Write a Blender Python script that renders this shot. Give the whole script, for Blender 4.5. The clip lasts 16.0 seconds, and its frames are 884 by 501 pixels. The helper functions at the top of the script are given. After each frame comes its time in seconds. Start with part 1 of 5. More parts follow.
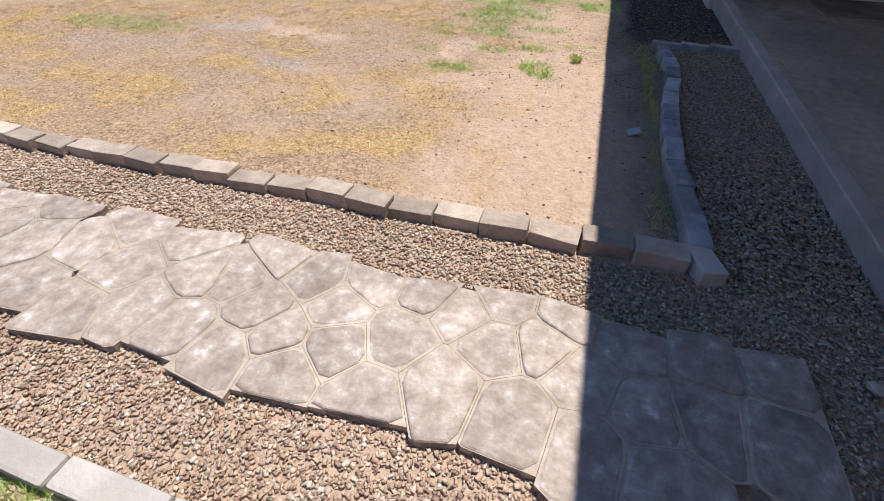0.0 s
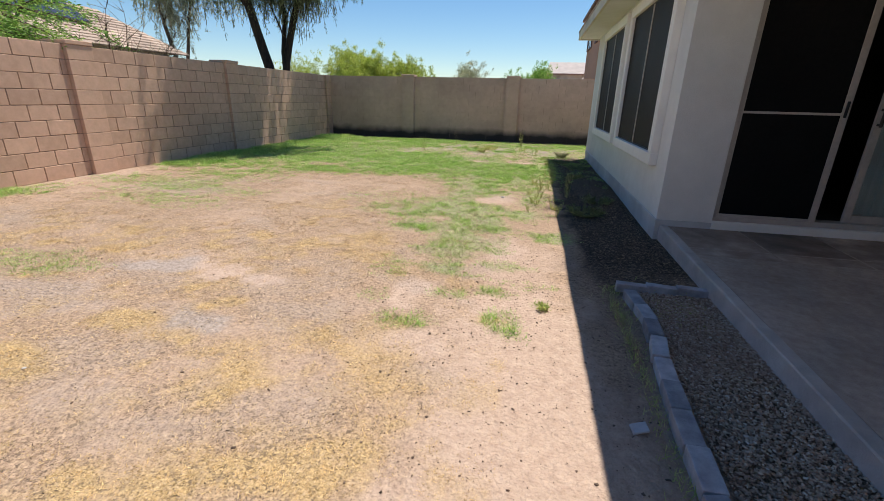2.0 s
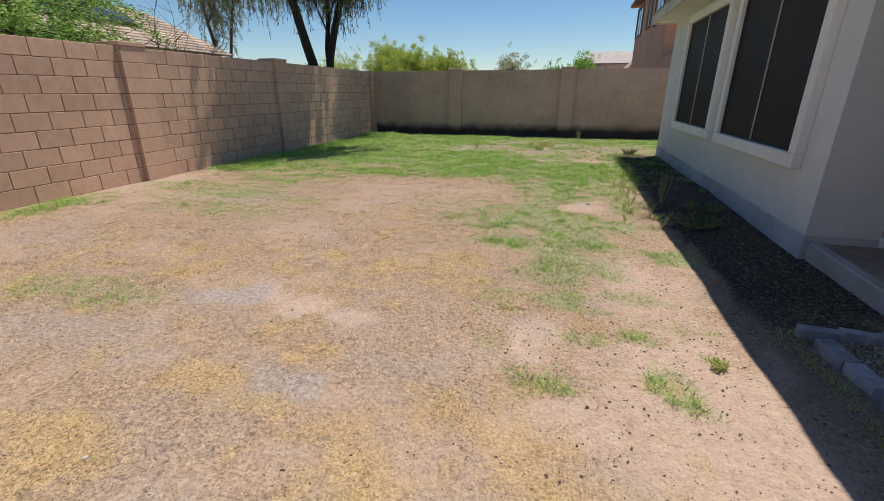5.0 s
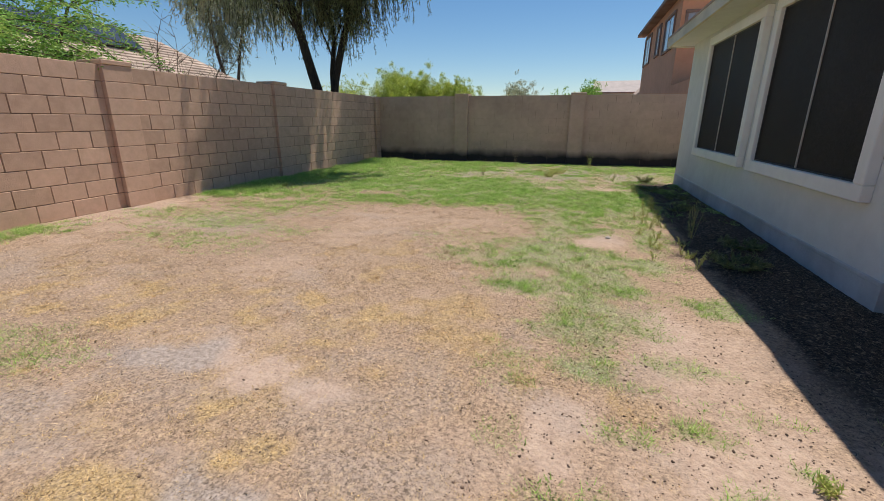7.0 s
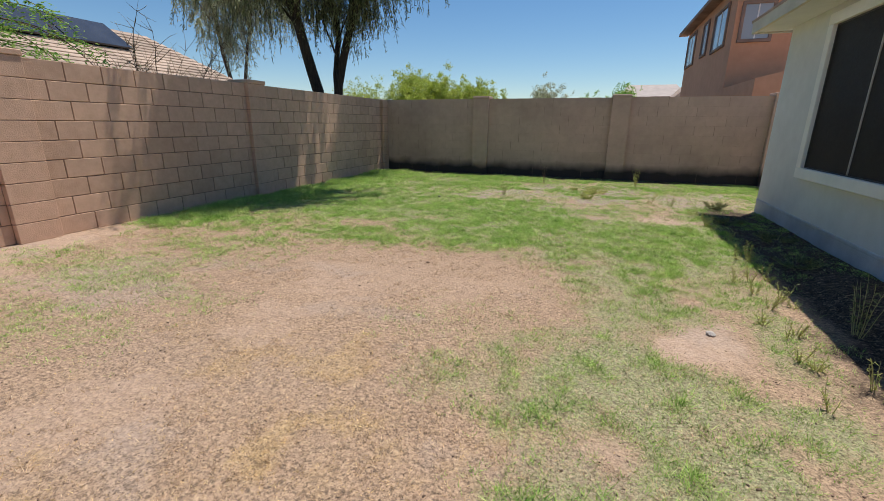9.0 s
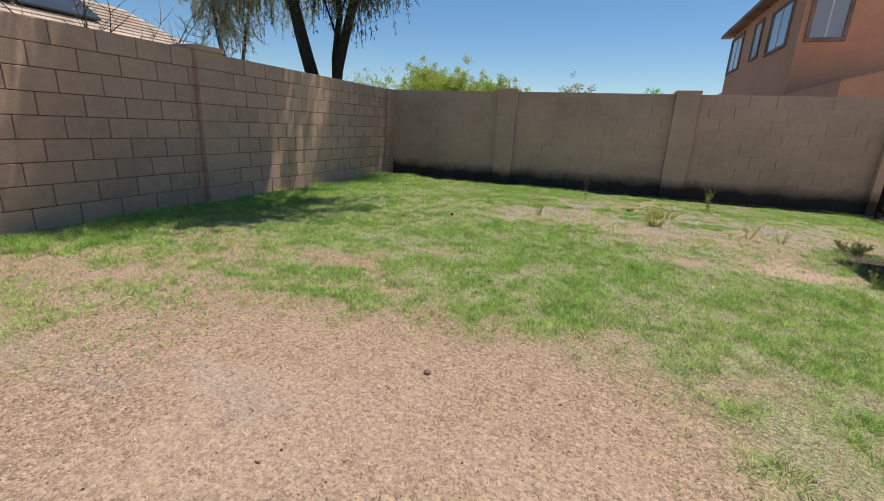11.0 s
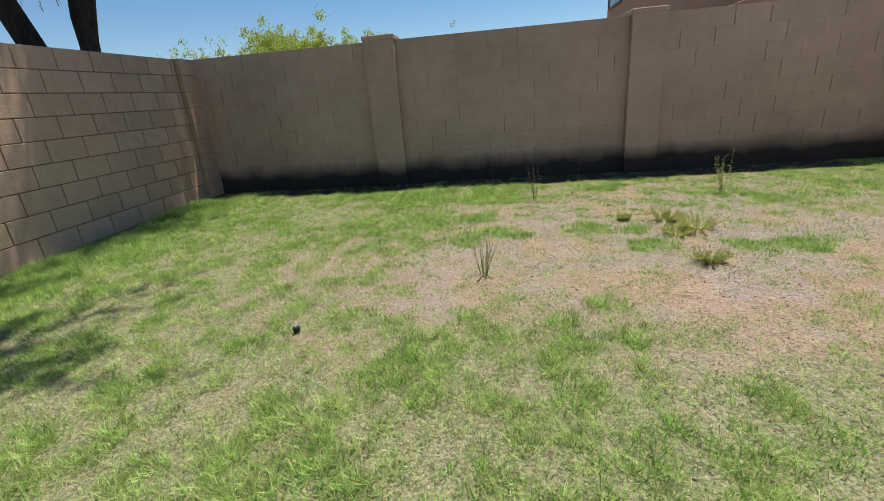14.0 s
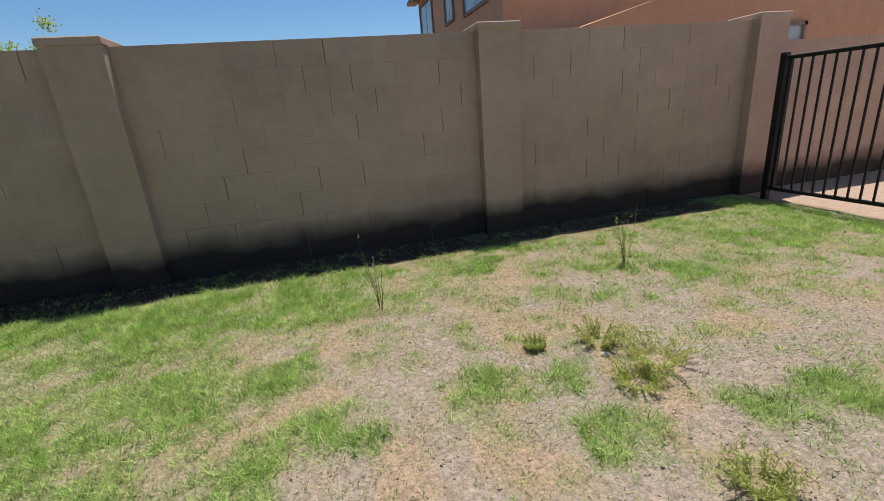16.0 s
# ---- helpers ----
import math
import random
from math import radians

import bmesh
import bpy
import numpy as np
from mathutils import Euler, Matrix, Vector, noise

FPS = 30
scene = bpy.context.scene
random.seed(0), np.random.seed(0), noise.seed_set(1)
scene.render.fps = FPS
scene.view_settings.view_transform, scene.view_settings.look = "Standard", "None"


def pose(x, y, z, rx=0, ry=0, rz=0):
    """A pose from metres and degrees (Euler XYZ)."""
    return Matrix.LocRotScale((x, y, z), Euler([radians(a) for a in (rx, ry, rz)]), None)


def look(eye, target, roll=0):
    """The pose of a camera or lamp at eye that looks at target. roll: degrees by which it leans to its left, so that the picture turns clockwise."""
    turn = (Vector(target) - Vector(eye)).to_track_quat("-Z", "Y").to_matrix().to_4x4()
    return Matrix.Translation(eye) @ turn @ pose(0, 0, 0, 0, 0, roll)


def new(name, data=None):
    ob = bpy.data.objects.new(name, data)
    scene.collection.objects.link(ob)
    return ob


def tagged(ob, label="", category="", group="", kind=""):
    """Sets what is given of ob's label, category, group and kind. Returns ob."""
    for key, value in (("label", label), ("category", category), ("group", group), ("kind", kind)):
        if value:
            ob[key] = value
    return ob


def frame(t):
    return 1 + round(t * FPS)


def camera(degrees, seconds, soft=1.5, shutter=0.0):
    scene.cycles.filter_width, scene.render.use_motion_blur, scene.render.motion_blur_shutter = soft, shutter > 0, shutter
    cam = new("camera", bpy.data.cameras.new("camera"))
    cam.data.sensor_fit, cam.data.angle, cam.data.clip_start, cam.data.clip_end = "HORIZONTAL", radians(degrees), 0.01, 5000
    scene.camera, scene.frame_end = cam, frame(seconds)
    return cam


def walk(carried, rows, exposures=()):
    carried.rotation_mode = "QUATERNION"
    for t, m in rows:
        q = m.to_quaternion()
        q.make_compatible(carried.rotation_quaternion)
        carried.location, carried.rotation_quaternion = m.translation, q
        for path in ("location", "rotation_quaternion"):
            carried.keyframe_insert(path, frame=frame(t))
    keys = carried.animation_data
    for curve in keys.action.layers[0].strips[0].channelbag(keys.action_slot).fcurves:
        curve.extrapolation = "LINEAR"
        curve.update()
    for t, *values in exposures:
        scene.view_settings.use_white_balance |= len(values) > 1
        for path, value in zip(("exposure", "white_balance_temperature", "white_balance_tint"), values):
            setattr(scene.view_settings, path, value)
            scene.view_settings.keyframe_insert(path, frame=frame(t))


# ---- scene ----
cam = camera(91.3, 16.0, soft=0.6)
PATH = [
    (0, (0.519, -0.892, 1.081), (0.082, 0.515, -0.271), -0.1),
    (0.5, (0.424, -0.65, 1.2), (-0.008, 1.104, 0.341), -5.0),
    (1, (0.414, -0.405, 1.252), (0.026, 1.424, 0.543), -3.3),
    (1.5, (0.428, -0.26, 1.26), (0.059, 1.585, 0.583), -2.0),
    (2, (0.33, -0.152, 1.25), (-0.032, 1.699, 0.584), 1.4),
    (2.5, (0.078, -0.037, 1.277), (-0.37, 1.792, 0.602), 2.2),
    (3, (-0.075, 0.06, 1.277), (-0.536, 1.882, 0.594), 2.1),
    (3.5, (-0.229, 0.222, 1.298), (-0.72, 2.036, 0.614), -0.8),
    (4, (-0.282, 0.286, 1.266), (-0.796, 2.091, 0.575), -0.6),
    (6.5, (-0.411, 0.571, 1.254), (-0.879, 2.407, 0.612), 1.2),
    (7, (-0.432, 0.898, 1.198), (-0.967, 2.736, 0.617), 0.3),
    (7.5, (-0.415, 1.351, 1.196), (-0.87, 3.219, 0.646), -2.6),
    (8, (-0.52, 1.764, 1.183), (-1.249, 3.534, 0.602), -2.3),
    (8.5, (-0.669, 2.267, 1.237), (-1.46, 4.01, 0.658), -2.2),
    (9, (-0.749, 2.788, 1.235), (-1.385, 4.599, 0.674), 0.5),
    (11.5, (-1.636, 5.236, 1.078), (-2.307, 7.04, 0.534), 3.2),
    (12, (-1.759, 5.798, 1.089), (-2.07, 7.705, 0.57), 0.6),
    (12.5, (-1.939, 6.29, 1.099), (-2.345, 8.176, 0.572), 1.1),
    (13, (-2.105, 6.837, 1.155), (-2.545, 8.72, 0.645), 0.7),
    (13.5, (-2.152, 7.348, 1.146), (-2.576, 9.234, 0.634), 2.0),
    (14, (-2.202, 7.957, 1.144), (-2.466, 9.821, 0.468), -4.7),
    (14.5, (-2.18, 8.498, 1.157), (-2.327, 10.369, 0.465), -3.7),
    (15, (-2.229, 9.015, 1.148), (-2.444, 10.871, 0.435), -5.1),
    (15.5, (-2.039, 9.535, 1.189), (-1.678, 11.412, 0.598), -5.0),
    (16, (-2.018, 9.932, 1.203), (-1.562, 11.78, 0.592), -4.8),
]
walk(cam, [(t, look(eye, target, roll)) for t, eye, target, roll in PATH],
     exposures=((0, 0.25), (1, 0.22), (2, 0.28), (3, 0.04), (4, -0.02), (7, 0.0), (9, 0.02), (12, 0.04), (13, 0.08), (14, 0.06), (16, 0.05)))

# ---- light ----
SUN = Vector((0.165, 0.285, 1.0))
world = bpy.data.worlds.new("sky")
scene.world = world
world.use_nodes = True
sky = world.node_tree.nodes.new("ShaderNodeTexSky")
sky.sky_type, sky.sun_disc = "NISHITA", False
sky.sun_elevation, sky.sun_rotation = math.atan2(1.0, 0.329), math.atan2(SUN.x, SUN.y)
sky.air_density, sky.dust_density, sky.ozone_density = 1.0, 0.0, 3.0
bg = world.node_tree.nodes["Background"]
bg.inputs[1].default_value = 0.104
tone = world.node_tree.nodes.new("ShaderNodeHueSaturation")
tone.inputs["Saturation"].default_value = 1.2
world.node_tree.links.new(sky.outputs[0], tone.inputs["Color"])
world.node_tree.links.new(tone.outputs[0], bg.inputs[0])
sun = new("sun", bpy.data.lights.new("sun", "SUN"))
sun.data.energy, sun.data.angle, sun.data.color = 4.8, radians(0.5), (1.0, 0.95, 0.87)
sun.matrix_world = look(SUN * 30, (0, 0, 0))

# ---- tools ----
rng = np.random.default_rng(7)
RND = random.Random(5)


def fast_mesh(name, verts, tris):
    """A mesh from an array of places and an array of triangles."""
    me = bpy.data.meshes.new(name)
    verts, tris = np.asarray(verts, np.float32), np.asarray(tris, np.int32)
    me.vertices.add(len(verts))
    me.vertices.foreach_set("co", verts.ravel())
    me.loops.add(tris.size)
    me.loops.foreach_set("vertex_index", tris.ravel())
    me.polygons.add(len(tris))
    me.polygons.foreach_set("loop_start", np.arange(0, tris.size, 3, dtype=np.int32))
    me.update(calc_edges=True)
    return me


class Pile:
    """Gathers triangles for one mesh."""

    def __init__(self):
        self.v, self.f, self.n = [], [], 0

    def add(self, verts, tris):
        self.v.append(np.asarray(verts, float).reshape(-1, 3))
        self.f.append(np.asarray(tris, int).reshape(-1, 3) + self.n)
        self.n += len(self.v[-1])

    def tube(self, pts, radii, sides=6):
        pts = np.asarray(pts, float)
        radii = np.broadcast_to(radii, len(pts))
        along = np.gradient(pts, axis=0)
        along /= np.linalg.norm(along, axis=1)[:, None] + 1e-9
        ref = np.array([0.31, 0.95, 0.05])
        a = np.cross(along, ref)
        a /= np.linalg.norm(a, axis=1)[:, None] + 1e-9
        b = np.cross(along, a)
        ang = np.arange(sides) * 2 * np.pi / sides
        ring = pts[:, None] + radii[:, None, None] * (np.cos(ang)[None, :, None] * a[:, None] + np.sin(ang)[None, :, None] * b[:, None])
        tris = []
        for i in range(len(pts) - 1):
            for k in range(sides):
                p, q = i * sides + k, i * sides + (k + 1) % sides
                tris += [(p, q, q + sides), (p, q + sides, p + sides)]
        self.add(ring, tris)

    def leaves(self, at, way, length, width, r):
        """Thin pointed leaves of two triangles from places, along directions."""
        at, way = np.asarray(at, float), np.asarray(way, float)
        n = len(at)
        way = way / (np.linalg.norm(way, axis=1)[:, None] + 1e-9)
        side = np.cross(way, r.normal(size=(n, 3)))
        side /= np.linalg.norm(side, axis=1)[:, None] + 1e-9
        length, width = np.broadcast_to(length, n)[:, None], np.broadcast_to(width, n)[:, None]
        mid = at + way * length * 0.45
        v = np.stack([at, mid + side * width / 2, at + way * length, mid - side * width / 2], 1)
        i = np.arange(n)[:, None] * 4
        self.add(v, np.concatenate([i + [0, 1, 2], i + [0, 2, 3]]))

    def mesh(self, name):
        return fast_mesh(name, np.concatenate(self.v), np.concatenate(self.f))


def box(bm, x0, y0, z0, x1, y1, z1, bevel=0.0, seg=1):
    made = bmesh.ops.create_cube(bm, size=1)["verts"]
    for v in made:
        v.co = Vector(((x0, x1)[v.co.x > 0], (y0, y1)[v.co.y > 0], (z0, z1)[v.co.z > 0]))
    if bevel:
        edges = list({e for v in made for e in v.link_edges})
        bmesh.ops.bevel(bm, geom=edges, offset=bevel, segments=seg, affect="EDGES", profile=0.6)
    return bm


def boxed(*rows, bevel=0.0):
    bm = bmesh.new()
    for row in rows:
        box(bm, *row, bevel=bevel)
    return bm


def part(name, shape, material, parent=None, label=""):
    """Links a bmesh or a mesh as one object, under a thing where one is given."""
    if isinstance(shape, bmesh.types.BMesh):
        me = bpy.data.meshes.new(name)
        shape.to_mesh(me)
        shape.free()
    else:
        me = shape
    if material and not me.materials:
        me.materials.append(material)
    ob = new(name, me)
    if parent:
        ob.parent = parent
    return tagged(ob, label)


def thing(name, label, category, place=(0, 0, 0), group=""):
    ob = new(name)
    ob.location = place
    return tagged(ob, label, category, group)


def hash2(i, j, seed):
    h = np.sin(i * 127.1 + j * 311.7 + seed * 74.7) * 43758.5453
    return h - np.floor(h)


def vnoise(x, y, seed):
    xi, yi = np.floor(x), np.floor(y)
    u, v = x - xi, y - yi
    u, v = u * u * (3 - 2 * u), v * v * (3 - 2 * v)
    low = hash2(xi, yi, seed) * (1 - u) + hash2(xi + 1, yi, seed) * u
    high = hash2(xi, yi + 1, seed) * (1 - u) + hash2(xi + 1, yi + 1, seed) * u
    return low * (1 - v) + high * v


def fbm(x, y, seed, octaves=4):
    total, amp, norm = 0, 1.0, 0
    for k in range(octaves):
        total, norm = total + amp * vnoise(x * 2**k, y * 2**k, seed + k * 13), norm + amp
        amp *= 0.55
    return total / norm


def step(lo, hi, v):
    u = np.clip((v - lo) / (hi - lo), 0, 1)
    return u * u * (3 - 2 * u)


# ---- materials ----
def mat(name, cols, scale=4.0, detail=6.0, rough=0.85, bump=0.2, bump_scale=60.0, vary=0.0, island=0.0, blotch=0.25, blotch_scale=1.2,
        spec=0.3, metal=0.0, stretch=(1, 1, 1), through_light=0.0, object_space=False):
    m = bpy.data.materials.new(name)
    m.use_nodes = True
    nt = m.node_tree
    add, link = nt.nodes.new, nt.links.new
    bsdf = nt.nodes["Principled BSDF"]
    if object_space:
        src = add("ShaderNodeTexCoord").outputs["Object"]
    else:
        src = add("ShaderNodeNewGeometry").outputs["Position"]
    mp = add("ShaderNodeMapping")
    mp.inputs["Scale"].default_value = stretch
    link(src, mp.inputs[0])
    fine = add("ShaderNodeTexNoise")
    fine.inputs["Scale"].default_value, fine.inputs["Detail"].default_value, fine.inputs["Roughness"].default_value = scale, detail, 0.65
    link(mp.outputs[0], fine.inputs["Vector"])
    ramp = add("ShaderNodeValToRGB")
    for i, (p, c) in enumerate(cols):
        e = ramp.color_ramp.elements[i] if i < 2 else ramp.color_ramp.elements.new(p)
        e.position, e.color = p, (*c, 1)
    link(fine.outputs["Fac"], ramp.inputs[0])
    col = ramp.outputs[0]
    hsv = add("ShaderNodeHueSaturation")
    link(col, hsv.inputs["Color"])
    wide = add("ShaderNodeTexNoise")
    wide.inputs["Scale"].default_value, wide.inputs["Detail"].default_value = blotch_scale, 4
    link(src, wide.inputs["Vector"])
    span = add("ShaderNodeMapRange")
    span.inputs["From Min"].default_value, span.inputs["From Max"].default_value = 0.3, 0.7
    span.inputs["To Min"].default_value, span.inputs["To Max"].default_value = 1 - blotch, 1 + blotch
    link(wide.outputs["Fac"], span.inputs["Value"])
    value = span.outputs[0]
    for amount, node, socket in ((vary, "ShaderNodeObjectInfo", "Random"), (island, "ShaderNodeNewGeometry", "Random Per Island")):
        if amount:
            r = add("ShaderNodeMapRange")
            r.inputs["To Min"].default_value, r.inputs["To Max"].default_value = 1 - amount, 1 + amount
            link(add(node).outputs[socket], r.inputs["Value"])
            mul = add("ShaderNodeMath")
            mul.operation = "MULTIPLY"
            link(value, mul.inputs[0])
            link(r.outputs[0], mul.inputs[1])
            value = mul.outputs[0]
    link(value, hsv.inputs["Value"])
    link(hsv.outputs[0], bsdf.inputs["Base Color"])
    bsdf.inputs["Roughness"].default_value, bsdf.inputs["Specular IOR Level"].default_value = rough, spec
    bsdf.inputs["Metallic"].default_value = metal
    if bump:
        grain = add("ShaderNodeTexNoise")
        grain.inputs["Scale"].default_value, grain.inputs["Detail"].default_value = bump_scale, 5
        link(mp.outputs[0], grain.inputs["Vector"])
        b = add("ShaderNodeBump")
        b.inputs["Strength"].default_value, b.inputs["Distance"].default_value = bump, 0.01
        link(grain.outputs["Fac"], b.inputs["Height"])
        link(b.outputs[0], bsdf.inputs["Normal"])
    if through_light:
        tr = add("ShaderNodeBsdfTranslucent")
        link(hsv.outputs[0], tr.inputs[0])
        mix = add("ShaderNodeMixShader")
        mix.inputs[0].default_value = through_light
        link(bsdf.outputs[0], mix.inputs[1])
        link(tr.outputs[0], mix.inputs[2])
        link(mix.outputs[0], nt.nodes["Material Output"].inputs[0])
    return m


def island_colours(m, cols, clump=0.0, clump_scale=9.0):
    """Gives every loose piece of a mesh its own colour out of a ramp; a share of it follows clumps."""
    nt = m.node_tree
    ramp = next(n for n in nt.nodes if n.type == "VALTORGB")
    for l in list(ramp.inputs[0].links):
        nt.links.remove(l)
    while len(ramp.color_ramp.elements) > 1:
        ramp.color_ramp.elements.remove(ramp.color_ramp.elements[-1])
    for i, (p, c) in enumerate(cols):
        e = ramp.color_ramp.elements[0] if i == 0 else ramp.color_ramp.elements.new(p)
        e.position, e.color = p, (*c, 1)
    geo = nt.nodes.new("ShaderNodeNewGeometry")
    if not clump:
        nt.links.new(geo.outputs["Random Per Island"], ramp.inputs[0])
        return m
    n = nt.nodes.new("ShaderNodeTexNoise")
    n.inputs["Scale"].default_value, n.inputs["Detail"].default_value, n.inputs["Roughness"].default_value = clump_scale, 5, 0.6
    nt.links.new(geo.outputs["Position"], n.inputs["Vector"])
    span = nt.nodes.new("ShaderNodeMapRange")
    span.inputs["From Min"].default_value, span.inputs["From Max"].default_value, span.inputs["To Max"].default_value = 0.33, 0.67, clump
    nt.links.new(n.outputs["Fac"], span.inputs["Value"])
    add = nt.nodes.new("ShaderNodeMath")
    add.operation, add.use_clamp = "MULTIPLY_ADD", True
    add.inputs[1].default_value = 1 - clump
    nt.links.new(geo.outputs["Random Per Island"], add.inputs[0])
    nt.links.new(span.outputs[0], add.inputs[2])
    nt.links.new(add.outputs[0], ramp.inputs[0])
    return m


BLOCK_W = mat("tan_block", [(0.3, (0.54, 0.35, 0.24)), (0.7, (0.65, 0.43, 0.305))], 9, 8, 0.9, 0.45, 90, vary=0.09, blotch=0.10, blotch_scale=0.7)
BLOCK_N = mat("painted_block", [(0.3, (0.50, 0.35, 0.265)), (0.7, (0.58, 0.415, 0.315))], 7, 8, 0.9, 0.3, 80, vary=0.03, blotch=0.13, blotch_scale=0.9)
MORTAR = mat("mortar", [(0.3, (0.22, 0.15, 0.105)), (0.7, (0.30, 0.205, 0.145))], 14, 6, 0.95, 0.4, 120)
STUCCO = mat("grey_stucco", [(0.3, (0.66, 0.665, 0.64)), (0.7, (0.73, 0.735, 0.71))], 5, 8, 0.9, 0.32, 110, blotch=0.06, blotch_scale=0.8)
PLINTH = mat("plinth_paint", [(0.3, (0.44, 0.46, 0.47)), (0.7, (0.55, 0.57, 0.57))], 6, 8, 0.9, 0.5, 70, blotch=0.2)
TRIM = mat("cream_trim", [(0.3, (0.82, 0.80, 0.75)), (0.7, (0.88, 0.86, 0.81))], 6, 7, 0.85, 0.4, 120, blotch=0.05)
SCREEN = mat("sun_screen", [(0.3, (0.026, 0.021, 0.018)), (0.7, (0.040, 0.033, 0.029))], 40, 4, 0.6, 0.15, 700, blotch=0.15, spec=0.12)
SCREEN_DARK = mat("insect_screen", [(0.3, (0.008, 0.008, 0.008)), (0.7, (0.012, 0.011, 0.011))], 30, 4, 0.8, 0.1, 700, spec=0.1)
ALU = mat("almond_frame", [(0.3, (0.42, 0.38, 0.34)), (0.7, (0.5, 0.46, 0.42))], 20, 5, 0.45, 0.05, 90, blotch=0.08)
BRONZE = mat("bronze_frame", [(0.3, (0.05, 0.045, 0.04)), (0.7, (0.08, 0.072, 0.066))], 20, 4, 0.5, 0.05, 60)
FASCIA = mat("fascia_paint", [(0.3, (0.55, 0.51, 0.42)), (0.7, (0.64, 0.60, 0.50))], 6, 7, 0.8, 0.25, 40, stretch=(1, 0.2, 1))
ROOF = mat("roof_tile", [(0.3, (0.36, 0.26, 0.20)), (0.7, (0.5, 0.39, 0.31))], 3, 6, 0.85, 0.3, 40, vary=0.1, island=0.12)
SLAB = mat("patio_concrete", [(0.3, (0.15, 0.115, 0.09)), (0.5, (0.31, 0.245, 0.20)), (0.7, (0.54, 0.45, 0.38))], 2.2, 9, 0.7, 0.2, 60, vary=0.14, blotch=0.3, blotch_scale=1.7)
KERB = mat("concrete", [(0.3, (0.44, 0.40, 0.37)), (0.7, (0.58, 0.53, 0.49))], 7, 8, 0.9, 0.4, 90, vary=0.1, blotch=0.15, blotch_scale=3)
PAVER = mat("edging_paver", [(0.3, (0.36, 0.29, 0.24)), (0.7, (0.52, 0.43, 0.36))], 14, 8, 0.92, 0.7, 70, vary=0.28, blotch=0.15, blotch_scale=6)
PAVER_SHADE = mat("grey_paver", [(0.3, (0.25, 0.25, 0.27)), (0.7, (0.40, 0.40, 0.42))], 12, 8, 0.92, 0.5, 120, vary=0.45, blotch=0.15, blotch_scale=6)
STONE = mat("moulded_stone", [(0.30, (0.27, 0.215, 0.185)), (0.5, (0.40, 0.33, 0.29)), (0.60, (0.48, 0.415, 0.375)), (0.70, (0.68, 0.64, 0.60))], 20, 14, 0.92, 1.0, 34, vary=0.14, blotch=0.20, blotch_scale=4)
JOINT = mat("path_joint", [(0.3, (0.36, 0.29, 0.24)), (0.7, (0.52, 0.44, 0.37))], 20, 8, 0.95, 0.5, 120)
STEEL = mat("black_steel", [(0.3, (0.012, 0.011, 0.011)), (0.7, (0.025, 0.022, 0.02))], 30, 5, 0.5, 0.15, 120, blotch=0.2)
ORANGE = mat("orange_stucco", [(0.3, (0.66, 0.345, 0.20)), (0.7, (0.74, 0.40, 0.24))], 3, 8, 0.9, 0.4, 60, blotch=0.06, blotch_scale=0.3)
ORANGE_TRIM = mat("brown_trim", [(0.3, (0.30, 0.20, 0.15)), (0.7, (0.36, 0.25, 0.19))], 4, 6, 0.85, 0.2, 60)
PALE = mat("pale_stucco", [(0.3, (0.55, 0.5, 0.44)), (0.7, (0.62, 0.57, 0.5))], 2, 6, 0.9, 0.2, 30)
SHINGLE = mat("pale_shingle", [(0.3, (0.44, 0.37, 0.33)), (0.7, (0.50, 0.43, 0.39))], 2, 6, 0.9, 0.3, 20, stretch=(1, 1, 4), blotch=0.08)
SOLAR = mat("solar_panel", [(0.3, (0.03, 0.035, 0.05)), (0.7, (0.045, 0.05, 0.065))], 3, 4, 0.25, 0, 10, spec=0.6)
BARK = mat("dark_bark", [(0.3, (0.022, 0.018, 0.014)), (0.7, (0.07, 0.055, 0.04))], 8, 9, 0.95, 0.8, 30, stretch=(3, 3, 0.6))
TWIG = mat("brown_twig", [(0.3, (0.09, 0.06, 0.04)), (0.7, (0.17, 0.12, 0.085))], 10, 5, 0.9, 0, 30)
STEM = mat("green_stem", [(0.3, (0.38, 0.36, 0.14)), (0.7, (0.52, 0.46, 0.22))], 10, 5, 0.9, 0, 30)
CLOD = mat("soil_crumb", [(0.3, (0.09, 0.06, 0.045)), (0.7, (0.22, 0.15, 0.11))], 9, 5, 0.95, 0.3, 120, island=0.4)
SOIL_CLOD = mat("pale_clod", [(0.3, (0.36, 0.26, 0.195)), (0.7, (0.54, 0.41, 0.315))], 9, 5, 0.95, 0.4, 120, island=0.22)
BLACK_PLASTIC = mat("black_plastic", [(0.3, (0.015, 0.016, 0.018)), (0.7, (0.03, 0.032, 0.035))], 20, 4, 0.45, 0.1, 80)
CARD = mat("grey_card", [(0.3, (0.42, 0.44, 0.47)), (0.7, (0.58, 0.6, 0.63))], 20, 5, 0.6, 0.2, 60)
CURTAIN = mat("pale_curtain", [(0.3, (0.34, 0.38, 0.36)), (0.7, (0.46, 0.50, 0.48))], 3, 4, 0.9, 0.2, 20, stretch=(8, 8, 0.4))
ROOM = mat("dim_room", [(0.3, (0.10, 0.095, 0.09)), (0.7, (0.13, 0.12, 0.115))], 2, 4, 0.9, 0, 20)
BRASS = mat("dark_metal", [(0.3, (0.05, 0.045, 0.04)), (0.7, (0.1, 0.09, 0.08))], 20, 4, 0.35, 0, 20, metal=0.8)

